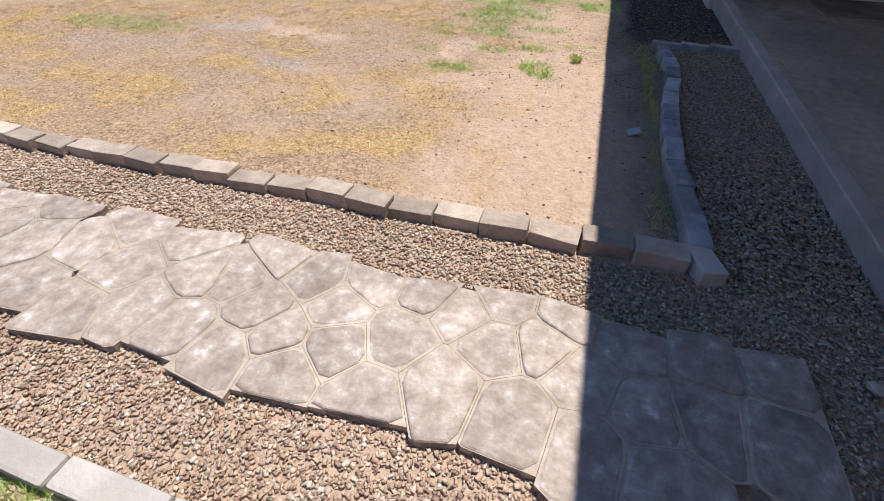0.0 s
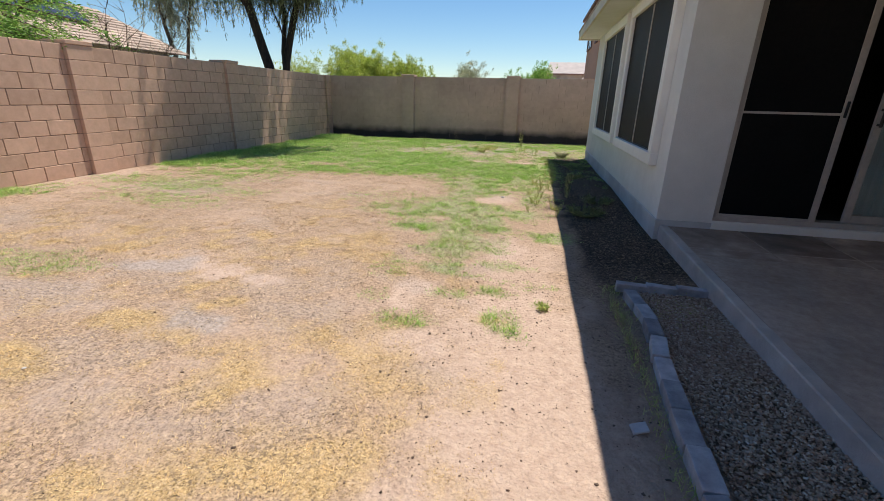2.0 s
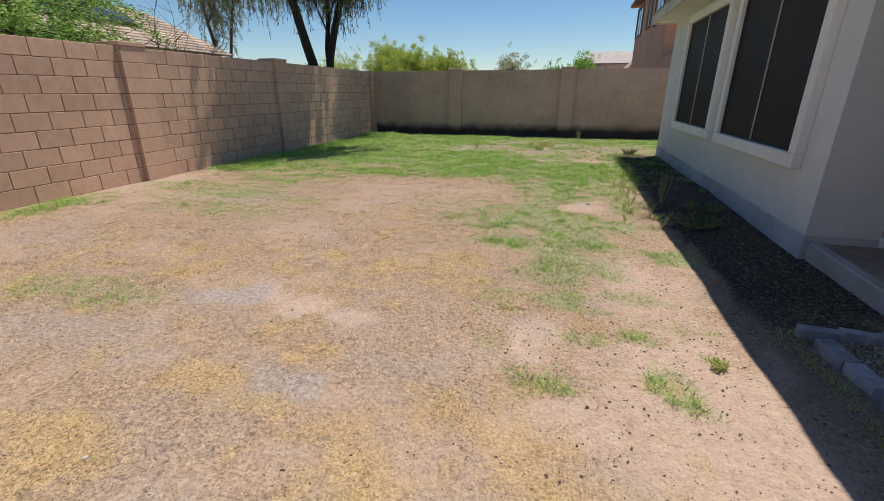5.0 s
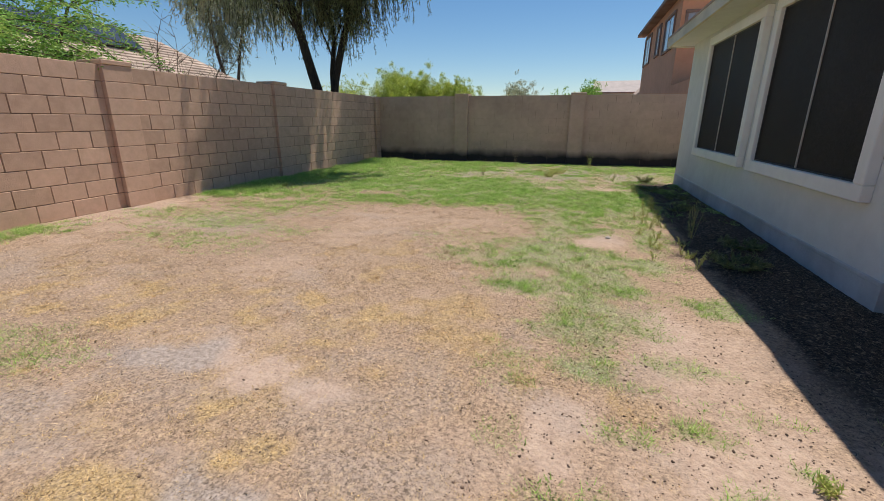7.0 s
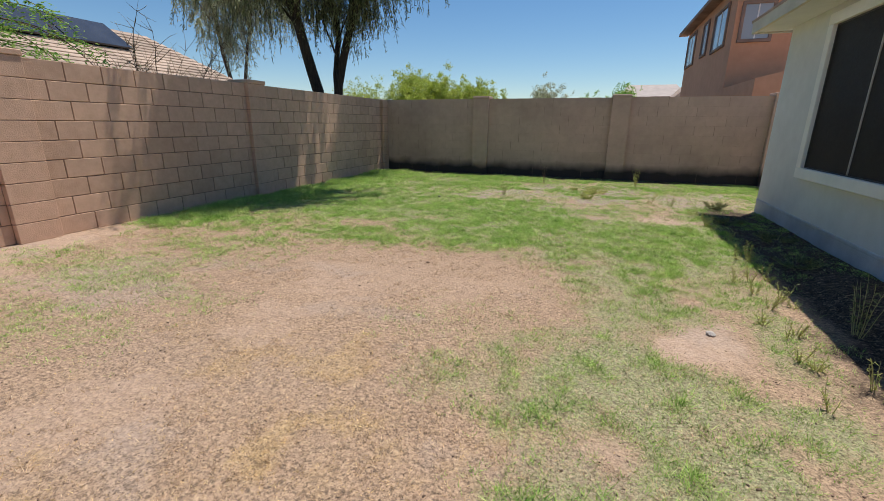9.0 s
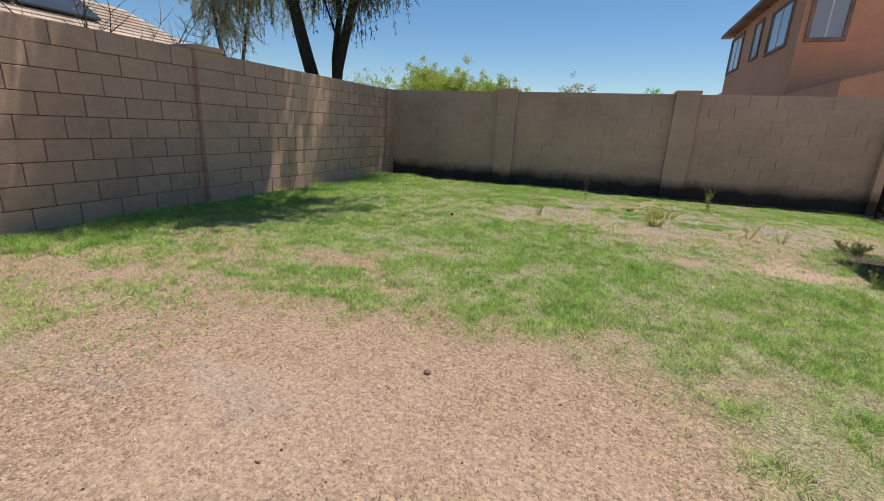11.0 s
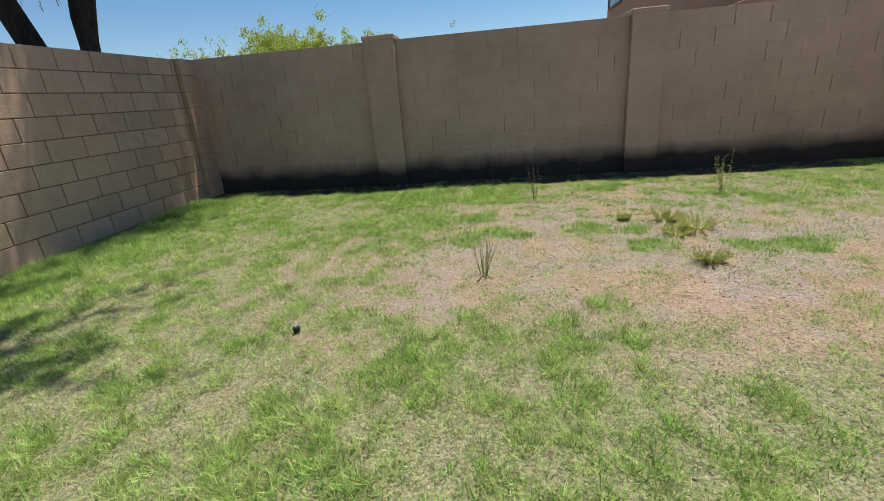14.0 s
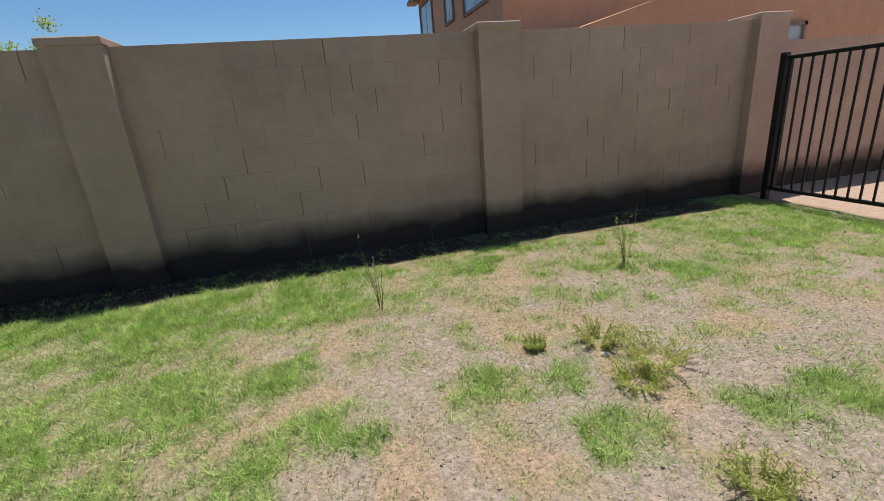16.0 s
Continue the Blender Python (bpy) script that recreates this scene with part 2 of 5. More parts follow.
GLASS = bpy.data.materials.new("window_glass")
GLASS.use_nodes = True
g = GLASS.node_tree.nodes["Principled BSDF"]
g.inputs["Base Color"].default_value, g.inputs["Roughness"].default_value = (0.9, 0.95, 0.95, 1), 0.02
g.inputs["Transmission Weight"].default_value, g.inputs["IOR"].default_value = 1.0, 1.45

PANE = bpy.data.materials.new("sky_pane")
PANE.use_nodes = True
g = PANE.node_tree.nodes["Principled BSDF"]
g.inputs["Base Color"].default_value, g.inputs["Roughness"].default_value = (0.40, 0.42, 0.43, 1), 0.12
g.inputs["Specular IOR Level"].default_value = 1.0

leaf = dict(rough=0.6, bump=0, blotch=0.15, through_light=0.35)
blade = dict(rough=0.7, bump=0, blotch=0.42, blotch_scale=17, through_light=0.3)
GRASS = island_colours(mat("lawn_blade", [(0, (0, 0, 0)), (1, (0, 0, 0))], **blade),
                       [(0, (0.09, 0.24, 0.03)), (0.3, (0.26, 0.46, 0.085)), (0.6, (0.47, 0.63, 0.165)), (0.86, (0.66, 0.72, 0.30)), (1, (0.78, 0.72, 0.44))], 0.35, 3.2)
HAZE = island_colours(mat("pale_blade", [(0, (0, 0, 0)), (1, (0, 0, 0))], **blade),
                      [(0, (0.12, 0.26, 0.045)), (0.35, (0.35, 0.50, 0.12)), (0.7, (0.56, 0.62, 0.27)), (1, (0.74, 0.69, 0.45))], 0.5, 6)
LITTER = island_colours(mat("dark_litter", [(0, (0, 0, 0)), (1, (0, 0, 0))], **leaf),
                        [(0, (0.05, 0.035, 0.025)), (0.6, (0.13, 0.09, 0.065)), (1, (0.24, 0.18, 0.13))])
STRAW = island_colours(mat("dry_blade", [(0, (0, 0, 0)), (1, (0, 0, 0))], **blade),
                       [(0, (0.14, 0.095, 0.065)), (0.25, (0.40, 0.28, 0.18)), (0.6, (0.66, 0.48, 0.31)), (0.85, (0.86, 0.69, 0.47)), (1, (0.40, 0.38, 0.27))], 0.5, 14)
GOLD = island_colours(mat("golden_straw", [(0, (0, 0, 0)), (1, (0, 0, 0))], **blade),
                      [(0, (0.28, 0.18, 0.08)), (0.5, (0.68, 0.48, 0.23)), (1, (0.86, 0.67, 0.39))], 0.55, 16)
WILLOW = island_colours(mat("drooping_leaf", [(0, (0, 0, 0)), (1, (0, 0, 0))], **leaf),
                        [(0, (0.11, 0.13, 0.055)), (0.5, (0.20, 0.23, 0.095)), (1, (0.34, 0.35, 0.16))])
GREYLEAF = island_colours(mat("grey_leaf", [(0, (0, 0, 0)), (1, (0, 0, 0))], **leaf),
                          [(0, (0.32, 0.34, 0.20)), (0.5, (0.50, 0.51, 0.31)), (1, (0.64, 0.63, 0.42))])
VERDE = island_colours(mat("yellow_green_leaf", [(0, (0, 0, 0)), (1, (0, 0, 0))], **leaf),
                       [(0, (0.32, 0.42, 0.07)), (0.5, (0.50, 0.57, 0.11)), (1, (0.66, 0.69, 0.17))])
FERN = island_colours(mat("feather_leaf", [(0, (0, 0, 0)), (1, (0, 0, 0))], **leaf),
                      [(0, (0.14, 0.30, 0.05)), (0.5, (0.28, 0.48, 0.09)), (1, (0.48, 0.62, 0.16))])
WEEDLEAF = island_colours(mat("weed_leaf", [(0, (0, 0, 0)), (1, (0, 0, 0))], **leaf),
                          [(0, (0.30, 0.40, 0.09)), (0.5, (0.48, 0.54, 0.15)), (1, (0.74, 0.68, 0.28))])
GRAVEL = island_colours(mat("gravel_chip", [(0, (0, 0, 0)), (1, (0, 0, 0))], rough=0.9, bump=0.3, bump_scale=150, blotch=0.12),
                        [(0, (0.27, 0.17, 0.125)), (0.25, (0.42, 0.29, 0.215)), (0.5, (0.54, 0.39, 0.29)), (0.75, (0.47, 0.38, 0.31)), (0.92, (0.64, 0.52, 0.40)), (1, (0.68, 0.63, 0.57))])


def ground_material():
    m = bpy.data.materials.new("yard_soil")
    m.use_nodes = True
    nt = m.node_tree
    add, link = nt.nodes.new, nt.links.new
    bsdf = nt.nodes["Principled BSDF"]
    pos = add("ShaderNodeNewGeometry").outputs["Position"]

    def noisy(scale, a, b, detail=8, lo=0.35, hi=0.65):
        n = add("ShaderNodeTexNoise")
        n.inputs["Scale"].default_value, n.inputs["Detail"].default_value, n.inputs["Roughness"].default_value = scale, detail, 0.7
        link(pos, n.inputs["Vector"])
        r = add("ShaderNodeValToRGB")
        r.color_ramp.elements[0].position, r.color_ramp.elements[0].color = lo, (*a, 1)
        r.color_ramp.elements[1].position, r.color_ramp.elements[1].color = hi, (*b, 1)
        link(n.outputs["Fac"], r.inputs[0])
        return r.outputs[0]

    def over(base, top, name):
        at = add("ShaderNodeAttribute")
        at.attribute_name = name
        n = add("ShaderNodeTexNoise")
        n.inputs["Scale"].default_value, n.inputs["Detail"].default_value = 35, 6
        link(pos, n.inputs["Vector"])
        s = add("ShaderNodeMath")
        s.operation = "MULTIPLY_ADD"
        s.inputs[1].default_value, s.inputs[2].default_value = 1.0, -0.5
        link(n.outputs["Fac"], s.inputs[0])
        t = add("ShaderNodeMath")
        t.operation, t.use_clamp = "ADD", True
        link(at.outputs["Fac"], t.inputs[0])
        link(s.outputs[0], t.inputs[1])
        q = add("ShaderNodeMath")
        q.operation, q.use_clamp = "MULTIPLY", True
        link(t.outputs[0], q.inputs[0])
        link(at.outputs["Fac"], q.inputs[1])
        q2 = add("ShaderNodeMath")
        q2.operation, q2.use_clamp = "MULTIPLY", True
        q2.inputs[1].default_value = 1.35
        link(q.outputs[0], q2.inputs[0])
        mix = add("ShaderNodeMix")
        mix.data_type = "RGBA"
        link(q2.outputs[0], mix.inputs[0])
        link(base, mix.inputs[6])
        link(top, mix.inputs[7])
        return mix.outputs[2]

    col = noisy(48, (0.25, 0.168, 0.115), (0.52, 0.36, 0.245), lo=0.37, hi=0.60)
    col = over(col, noisy(18, (0.44, 0.31, 0.235), (0.55, 0.405, 0.31)), "sand")
    col = over(col, noisy(38, (0.25, 0.195, 0.16), (0.50, 0.405, 0.345)), "grey")
    col = over(col, noisy(80, (0.31, 0.205, 0.10), (0.67, 0.47, 0.235)), "straw")
    col = over(col, noisy(60, (0.15, 0.155, 0.075), (0.46, 0.44, 0.265)), "turf")
    col = over(col, noisy(60, (0.08, 0.115, 0.034), (0.38, 0.41, 0.17)), "green")
    # near-black soil: shade painted along wall and house, plus wet patches
    col = over(col, noisy(20, (0.014, 0.011, 0.009), (0.07, 0.05, 0.038)), "damp_shade")
    on_sand = add("ShaderNodeAttribute")
    on_sand.attribute_name = "sand"
    calm = add("ShaderNodeMapRange")
    calm.inputs["To Min"].default_value, calm.inputs["To Max"].default_value = 1.0, 0.25
    link(on_sand.outputs["Fac"], calm.inputs["Value"])
    for scale, lo, hi, tint, amount in ((150, 0.56, 0.64, (0.10, 0.07, 0.052), 0.8), (110, 0.58, 0.66, (0.68, 0.50, 0.33), 0.42), (58, 0.56, 0.64, (0.11, 0.08, 0.06), 0.65),
                                        (44, 0.57, 0.66, (0.64, 0.46, 0.29), 0.42), (24, 0.55, 0.70, (0.17, 0.125, 0.095), 0.45)):
        n = add("ShaderNodeTexNoise")
        n.inputs["Scale"].default_value, n.inputs["Detail"].default_value = scale, 3
        n.inputs["Distortion"].default_value = 0.8
        link(pos, n.inputs["Vector"])
        r = add("ShaderNodeMapRange")
        r.inputs["From Min"].default_value, r.inputs["From Max"].default_value, r.inputs["To Max"].default_value = lo, hi, amount
        link(n.outputs["Fac"], r.inputs["Value"])
        part_of = add("ShaderNodeMath")
        part_of.operation = "MULTIPLY"
        link(r.outputs[0], part_of.inputs[0])
        link(calm.outputs[0], part_of.inputs[1])
        mix = add("ShaderNodeMix")
        mix.data_type = "RGBA"
        link(part_of.outputs[0], mix.inputs[0])
        link(col, mix.inputs[6])
        mix.inputs[7].default_value = (*tint, 1)
        col = mix.outputs[2]
    link(col, bsdf.inputs["Base Color"])
    bsdf.inputs["Roughness"].default_value, bsdf.inputs["Specular IOR Level"].default_value = 0.95, 0.15
    fine = add("ShaderNodeTexNoise")
    fine.inputs["Scale"].default_value, fine.inputs["Detail"].default_value = 55, 8
    link(pos, fine.inputs["Vector"])
    b = add("ShaderNodeBump")
    b.inputs["Strength"].default_value, b.inputs["Distance"].default_value = 1.0, 0.014
    link(fine.outputs["Fac"], b.inputs["Height"])
    link(b.outputs[0], bsdf.inputs["Normal"])
    return m


# ---- the yard's ground ----
FIELD = {}


def warp(x, y):
    """Shifts places by ragged noise, so that patches have uneven outlines."""
    k = id(x)
    if FIELD.get("key") != k:
        wx = 0.50 * (fbm(x * 1.7, y * 1.7, 301, 5) - 0.5) + 0.16 * (fbm(x * 9, y * 9, 307, 3) - 0.5)
        wy = 0.50 * (fbm(x * 1.7, y * 1.7, 311, 5) - 0.5) + 0.16 * (fbm(x * 9, y * 9, 317, 3) - 0.5)
        FIELD.update(key=k, held=x, wx=x + wx, wy=y + wy, rag=fbm(x * 5, y * 5, 331, 4) - 0.5)
    return FIELD["wx"], FIELD["wy"], FIELD["rag"]


def blob(x, y, cx, cy, rx, ry, rough=0.5, seed=3):
    wx, wy, rag = warp(x, y)
    d = np.sqrt(((wx - cx) / rx) ** 2 + ((wy - cy) / ry) ** 2)
    return 1 - step(0.45, 1.35, d + rough * rag * 2.4)


def best(x, y, rows, seed):
    out = np.zeros_like(x)
    for cx, cy, rx, ry, s in rows:
        out = np.maximum(out, s * blob(x, y, cx, cy, rx, ry))
    return out


def zones(x, y):
    n1, n2, n3 = fbm(x * 0.9, y * 0.9, 11), fbm(x * 2.6, y * 2.6, 29), fbm(x * 6.5, y * 6.5, 47)
    edge = y + (n1 - 0.5) * 1.6
    lawn = step(6.5, 7.7, edge + 0.10 * np.abs(x + 2)) * (0.5 + 0.5 * step(0.34, 0.56, 0.6 * n2 + 0.4 * n3))
    thin = blob(x, y, -0.6, 11.2, 3.2, 1.9, 0.6, 71)
    lawn = lawn * (1 - 0.72 * thin * step(0.36, 0.52, 0.5 * n2 + 0.5 * n3 + 0.03))
    strip = best(x, y, [(-0.45, 4.85, 0.75, 0.65, 1.0), (-0.45, 6.1, 0.55, 1.2, 0.85), (-0.3, 7.4, 1.2, 1.0, 0.9), (0.17, 4.72, 0.36, 0.24, 0.95),
                        (-0.2, 2.99, 0.24, 0.19, 1.1), (-0.27, 3.55, 0.34, 0.36, 0.85), (-0.20, 4.15, 0.42, 0.36, 0.9), (-0.62, 4.05, 0.42, 0.36, 0.75),
                        (-1.15, 4.75, 0.50, 0.28, 0.6), (0.52, 4.0, 0.22, 0.13, 0.8), (0.28, 3.14, 0.20, 0.09, 0.6), (0.50, 5.6, 0.24, 0.7, 0.8), (0.3, 6.6, 0.4, 0.9, 0.6), (-1.1, 8.6, 1.4, 0.8, 1.0)], 101)
    tufts = best(x, y, [(-0.1, 2.43, 0.16, 0.10, 0.9), (0.18, 2.5, 0.14, 0.09, 0.9), (0.26, 2.05, 0.13, 0.11, 0.9), (0.5, 2.38, 0.07, 0.06, 0.7),
                        (-3.35, 2.28, 0.55, 0.24, 0.75), (-6.05, 3.8, 0.35, 0.75, 0.9), (-0.35, 2.01, 0.22, 0.10, 0.75), (-0.65, 2.74, 0.11, 0.13, 0.8), (-0.67, 2.39, 0.07, 0.12, 0.6), (-0.68, 3.05, 0.16, 0.2, 0.6),
                        (0.05, 2.85, 0.12, 0.08, 0.6), (0.4, 2.75, 0.18, 0.07, 0.4), (-4.9, 5.2, 1.1, 0.55, 0.6), (-4.2, 4.3, 0.9, 0.35, 0.45), (-3.4, 5.0, 0.6, 0.35, 0.4), (-4.3, 6.2, 1.2, 0.5, 0.7), (-3.2, 7.2, 1.1, 0.4, 0.7),
                        (-1.4, 5.2, 0.6, 0.5, 0.35), (-3.6, 13.2, 0.7, 0.3, 1.0), (-2.3, 12.75, 0.5, 0.25, 0.9), (-2.45, 12.0, 0.25, 0.16, 1.0),
                        (-1.5, 11.47, 0.32, 0.15, 1.0), (-2.3, 11.4, 0.3, 0.22, 1.0), (-1.12, 11.06, 0.30, 0.15, 1.0), (-1.3, 11.43, 0.42, 0.14, 1.0), (-2.45, 11.98, 0.26, 0.14, 1.0), (-0.3, 12.2, 0.2, 0.14, 0.9), (-0.25, 11.0, 0.4, 0.25, 0.95),
                        (-1.0, 13.05, 0.3, 0.16, 0.9), (-3.2, 11.9, 0.7, 0.35, 0.9), (1.8, 12.7, 0.4, 0.2, 0.8), (0.6, 12.3, 0.5, 0.3, 0.6),
                        (-1.0, 8.3, 0.9, 0.6, 1.0), (-2.1, 9.8, 0.7, 0.35, 1.0), (-5.9, 10.2, 0.5, 1.6, 1.0)], 201)
    bare = best(x, y, [(-2.1, 5.95, 1.2, 0.85, 1.0), (-0.02, 5.42, 0.34, 0.26, 1.0), (0.05, 9.2, 0.6, 0.3, 0.8), (-0.95, 10.12, 0.45, 0.28, 0.7), (-0.73, 9.11, 0.28, 0.2, 0.8), (-2.68, 8.36, 0.2, 0.12, 0.6), (-4.7, 9.11, 0.2, 0.14, 0.6), (-3.4, 7.6, 0.4, 0.2, 0.7),
                       (-2.8, 8.3, 0.25, 0.15, 0.6), (0.35, 9.95, 0.3, 0.5, 0.6)], 301)
    green = np.clip(np.maximum(np.maximum(lawn, strip * (0.3 + 0.7 * step(0.36, 0.56, n3)) * (0.72 + 0.28 * step(5, 6.5, y))), np.minimum(1.0, tufts * (0.62 + 0.63 * step(8, 10, y)))), 0, 1.1) * (1 - bare)
    tuft = fbm(x * 7.5, y * 7.5, 63, 3)
    green = green * (0.52 + 0.70 * step(0.36, 0.62, tuft)) * (0.72 + 0.28 * step(0.38, 0.55, n1))
    green = np.clip(green, 0, 1) * (1 - 0.85 * step(13.3, 13.5, y) * (x < 2.0))
    green *= step(0.52, 0.60, y) * (1 - step(0.74, 0.95, x) * (1 - step(9.9, 10.4, y)) * (1 - 0.55 * step(0.5, 0.6, n2)))
    sand = np.maximum(best(x, y, [(0.45, 1.3, 0.75, 1.6, 1.0), (0.35, 3.3, 0.5, 0.8, 0.75), (-0.38, 2.52, 0.30, 0.28, 1.0), (-1.64, 2.4, 0.38, 0.17, 1.0), (-0.2, 1.75, 0.42, 0.22, 0.9),
                                 (-0.55, 1.5, 0.5, 0.35, 0.6), (-0.02, 5.42, 0.4, 0.3, 0.8), (0.2, 3.5, 0.35, 0.35, 0.9), (-2.2, 2.5, 0.45, 0.17, 1.0), (-1.66, 2.6, 0.26, 0.10, 1.0), (-1.36, 1.7, 0.2, 0.09, 0.7), (-1.01, 0.87, 0.2, 0.09, 0.6), (-2.1, 5.95, 1.1, 0.8, 0.4), (0.1, 9.1, 0.7, 0.4, 0.8),
                                 (2.6, 12.6, 1.6, 0.5, 0.3), (-6.1, 5.5, 0.4, 1.3, 0.7), (-1.1, 1.75, 0.25, 0.12, 0.7)], 401), 0)
    grey = best(x, y, [(-2.4, 2.45, 0.42, 0.22, 1.0), (-1.42, 1.76, 0.3, 0.14, 1.0), (-2.9, 1.75, 0.8, 0.3, 0.7), (-4.3, 4.9, 0.8, 0.5, 0.6),
                       (-0.9, 2.0, 0.3, 0.25, 0.6), (-2.6, 4.3, 1.2, 0.35, 0.3), (-3.4, 10.6, 1.0, 0.4, 0.5), (-1.2, 9.7, 0.8, 0.5, 0.4), (-5.0, 3.0, 0.9, 0.5, 0.6)], 501)
    inner = step(0.6, 1.0, y) * (1 - step(5.6, 6.6, edge)) * (1 - step(0.0, 0.5, x))
    sand = np.maximum(sand, 0.52 * inner * step(0.55, 0.64, fbm(x * 1.5, y * 2.3, 411, 6) + 0.35 * (n3 - 0.5)))
    grey = np.maximum(grey, 0.50 * inner * step(0.56, 0.65, fbm(x * 1.7, y * 2.7, 521, 6) + 0.35 * (n3 - 0.5)))
    sand = np.maximum(sand, 0.45 * thin)
    grey = np.maximum(grey, 0.85 * thin * step(0.36, 0.5, n2))
    dry = step(0.45, 0.7, y) * (1 - step(6.6, 8.2, edge)) * (1 - 0.9 * np.clip(sand, 0, 1)) * (1 - step(-0.2, 0.3, x))
    gold = np.maximum(dry, 0.9 * (x < 0.3) * (y > 0.5) * (y < 2.2)) * np.maximum(best(x, y, [(-1.67, 2.05, 0.55, 0.28, 1.0), (-2.0, 1.15, 1.5, 0.75, 1.0), (-3.9, 1.2, 1.4, 0.8, 0.9), (-1.2, 2.6, 0.5, 0.25, 0.7), (-1.8, 2.34, 0.45, 0.10, 1.0),
                                       (-0.5, 1.6, 0.28, 0.13, 0.9), (-0.04, 1.69, 0.18, 0.09, 0.9), (0.08, 1.42, 0.22, 0.13, 1.0), (-0.13, 1.17, 0.20, 0.14, 1.0), (-0.28, 0.99, 0.22, 0.13, 1.0), (-0.65, 0.95, 0.5, 0.16, 0.8), (-2.0, 3.4, 1.3, 0.4, 0.7), (-1.9, 4.2, 1.2, 0.6, 0.6), (-1.2, 3.3, 0.5, 0.7, 0.6)], 601),
                            0.85 * step(0.44, 0.60, 0.5 * n2 + 0.5 * n3) * (1 - step(2.8, 4.4, y))) * (1 - 0.8 * grey)
    gold = np.clip(gold * (0.25 + 1.0 * step(0.44, 0.54, fbm(x * 3.2, y * 4.2, 83, 5))), 0, 1) * (1 - 0.4 * sand)
    dead = dry * (0.30 + 0.70 * step(0.40, 0.58, 0.5 * n2 + 0.5 * n3)) * (1 - 0.75 * grey) * step(1.6, 3.4, edge + 0.8)
    dead = dead * (0.18 + 1.1 * step(0.40, 0.58, fbm(x * 7, y * 7, 67, 4)))
    dead = np.clip(dead + 0.35 * step(6.2, 7.2, y) * (1 - 0.75 * thin) + 0.4 * bare * step(6, 6.1, y) * (1 - step(7, 7.4, y)), 0, 1) * (1 - step(0.3, 0.8, x) * (1 - step(10, 10.4, y)))
    # strips under the shadows of back wall and eave, shade painted into soil
    damp_shade = np.maximum(step(13.3, 13.5, y + 0.3 * (n2 - 0.5)) * (1 - step(1.6, 2.6, x)),
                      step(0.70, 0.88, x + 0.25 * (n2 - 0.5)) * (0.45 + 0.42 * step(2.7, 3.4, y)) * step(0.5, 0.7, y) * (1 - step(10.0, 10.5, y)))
    # wet soil by the house, widened to deepen the painted shade
    damp_shade = np.maximum(damp_shade, best(x, y, [(1.15, 5.1, 0.6, 1.0, 1.1), (1.15, 7.0, 0.45, 1.3, 0.8), (1.15, 9.3, 0.5, 1.2, 1.0), (1.1, 3.3, 0.45, 0.5, 0.8)], 701))
    turf = np.clip(step(6.9, 8.0, edge) * (1.0 - 0.8 * thin) * (1 - bare) + 0.95 * strip * (1 - bare), 0, 1)
    turf = turf * (1 - 0.85 * step(13.3, 13.5, y) * (x < 2.0)) * (1 - step(2.5, 2.7, x))
    haze = np.maximum(turf * (0.35 + 0.65 * step(0.34, 0.58, fbm(x * 8.5, y * 8.5, 97, 3))), 0.8 * tufts * (y < 5.8))
    dead, haze, turf = dead * (1 - 0.95 * damp_shade), haze * (1 - 0.9 * damp_shade), turf * (1 - damp_shade)
    return dict(turf=turf, haze=haze, green=green, sand=sand, grey=grey, gold=gold, dead=dead, damp_shade=damp_shade)


def relief(x, y):
    inside = step(0.42, 0.6, y) * step(-6.4, -6.2, x)
    soil = 0.05 * (1 - step(0.4, 1.2, np.sqrt(((x - 1.3) / 0.32) ** 2 + ((y - 6.6) / 2.6) ** 2)))
    return inside * ((fbm(x * 1.1, y * 1.1, 5) - 0.5) * 0.05 + (fbm(x * 7, y * 7, 6) - 0.5) * 0.016) + soil


GX, GY = np.arange(-6.6, 3.35, 0.04), np.arange(0.3, 14.3, 0.04)
MX, MY = np.meshgrid(GX, GY)
TABLE = zones(MX, MY)


def looked_up(key, x, y):
    """The value of a zone at places, between the points of the table."""
    u, v = np.clip((x - GX[0]) / 0.04, 0, len(GX) - 1.001), np.clip((y - GY[0]) / 0.04, 0, len(GY) - 1.001)
    i, j = u.astype(int), v.astype(int)
    u, v, t = u - i, v - j, TABLE[key]
    return (t[j, i] * (1 - u) + t[j, i + 1] * u) * (1 - v) + (t[j + 1, i] * (1 - u) + t[j + 1, i + 1] * u) * v


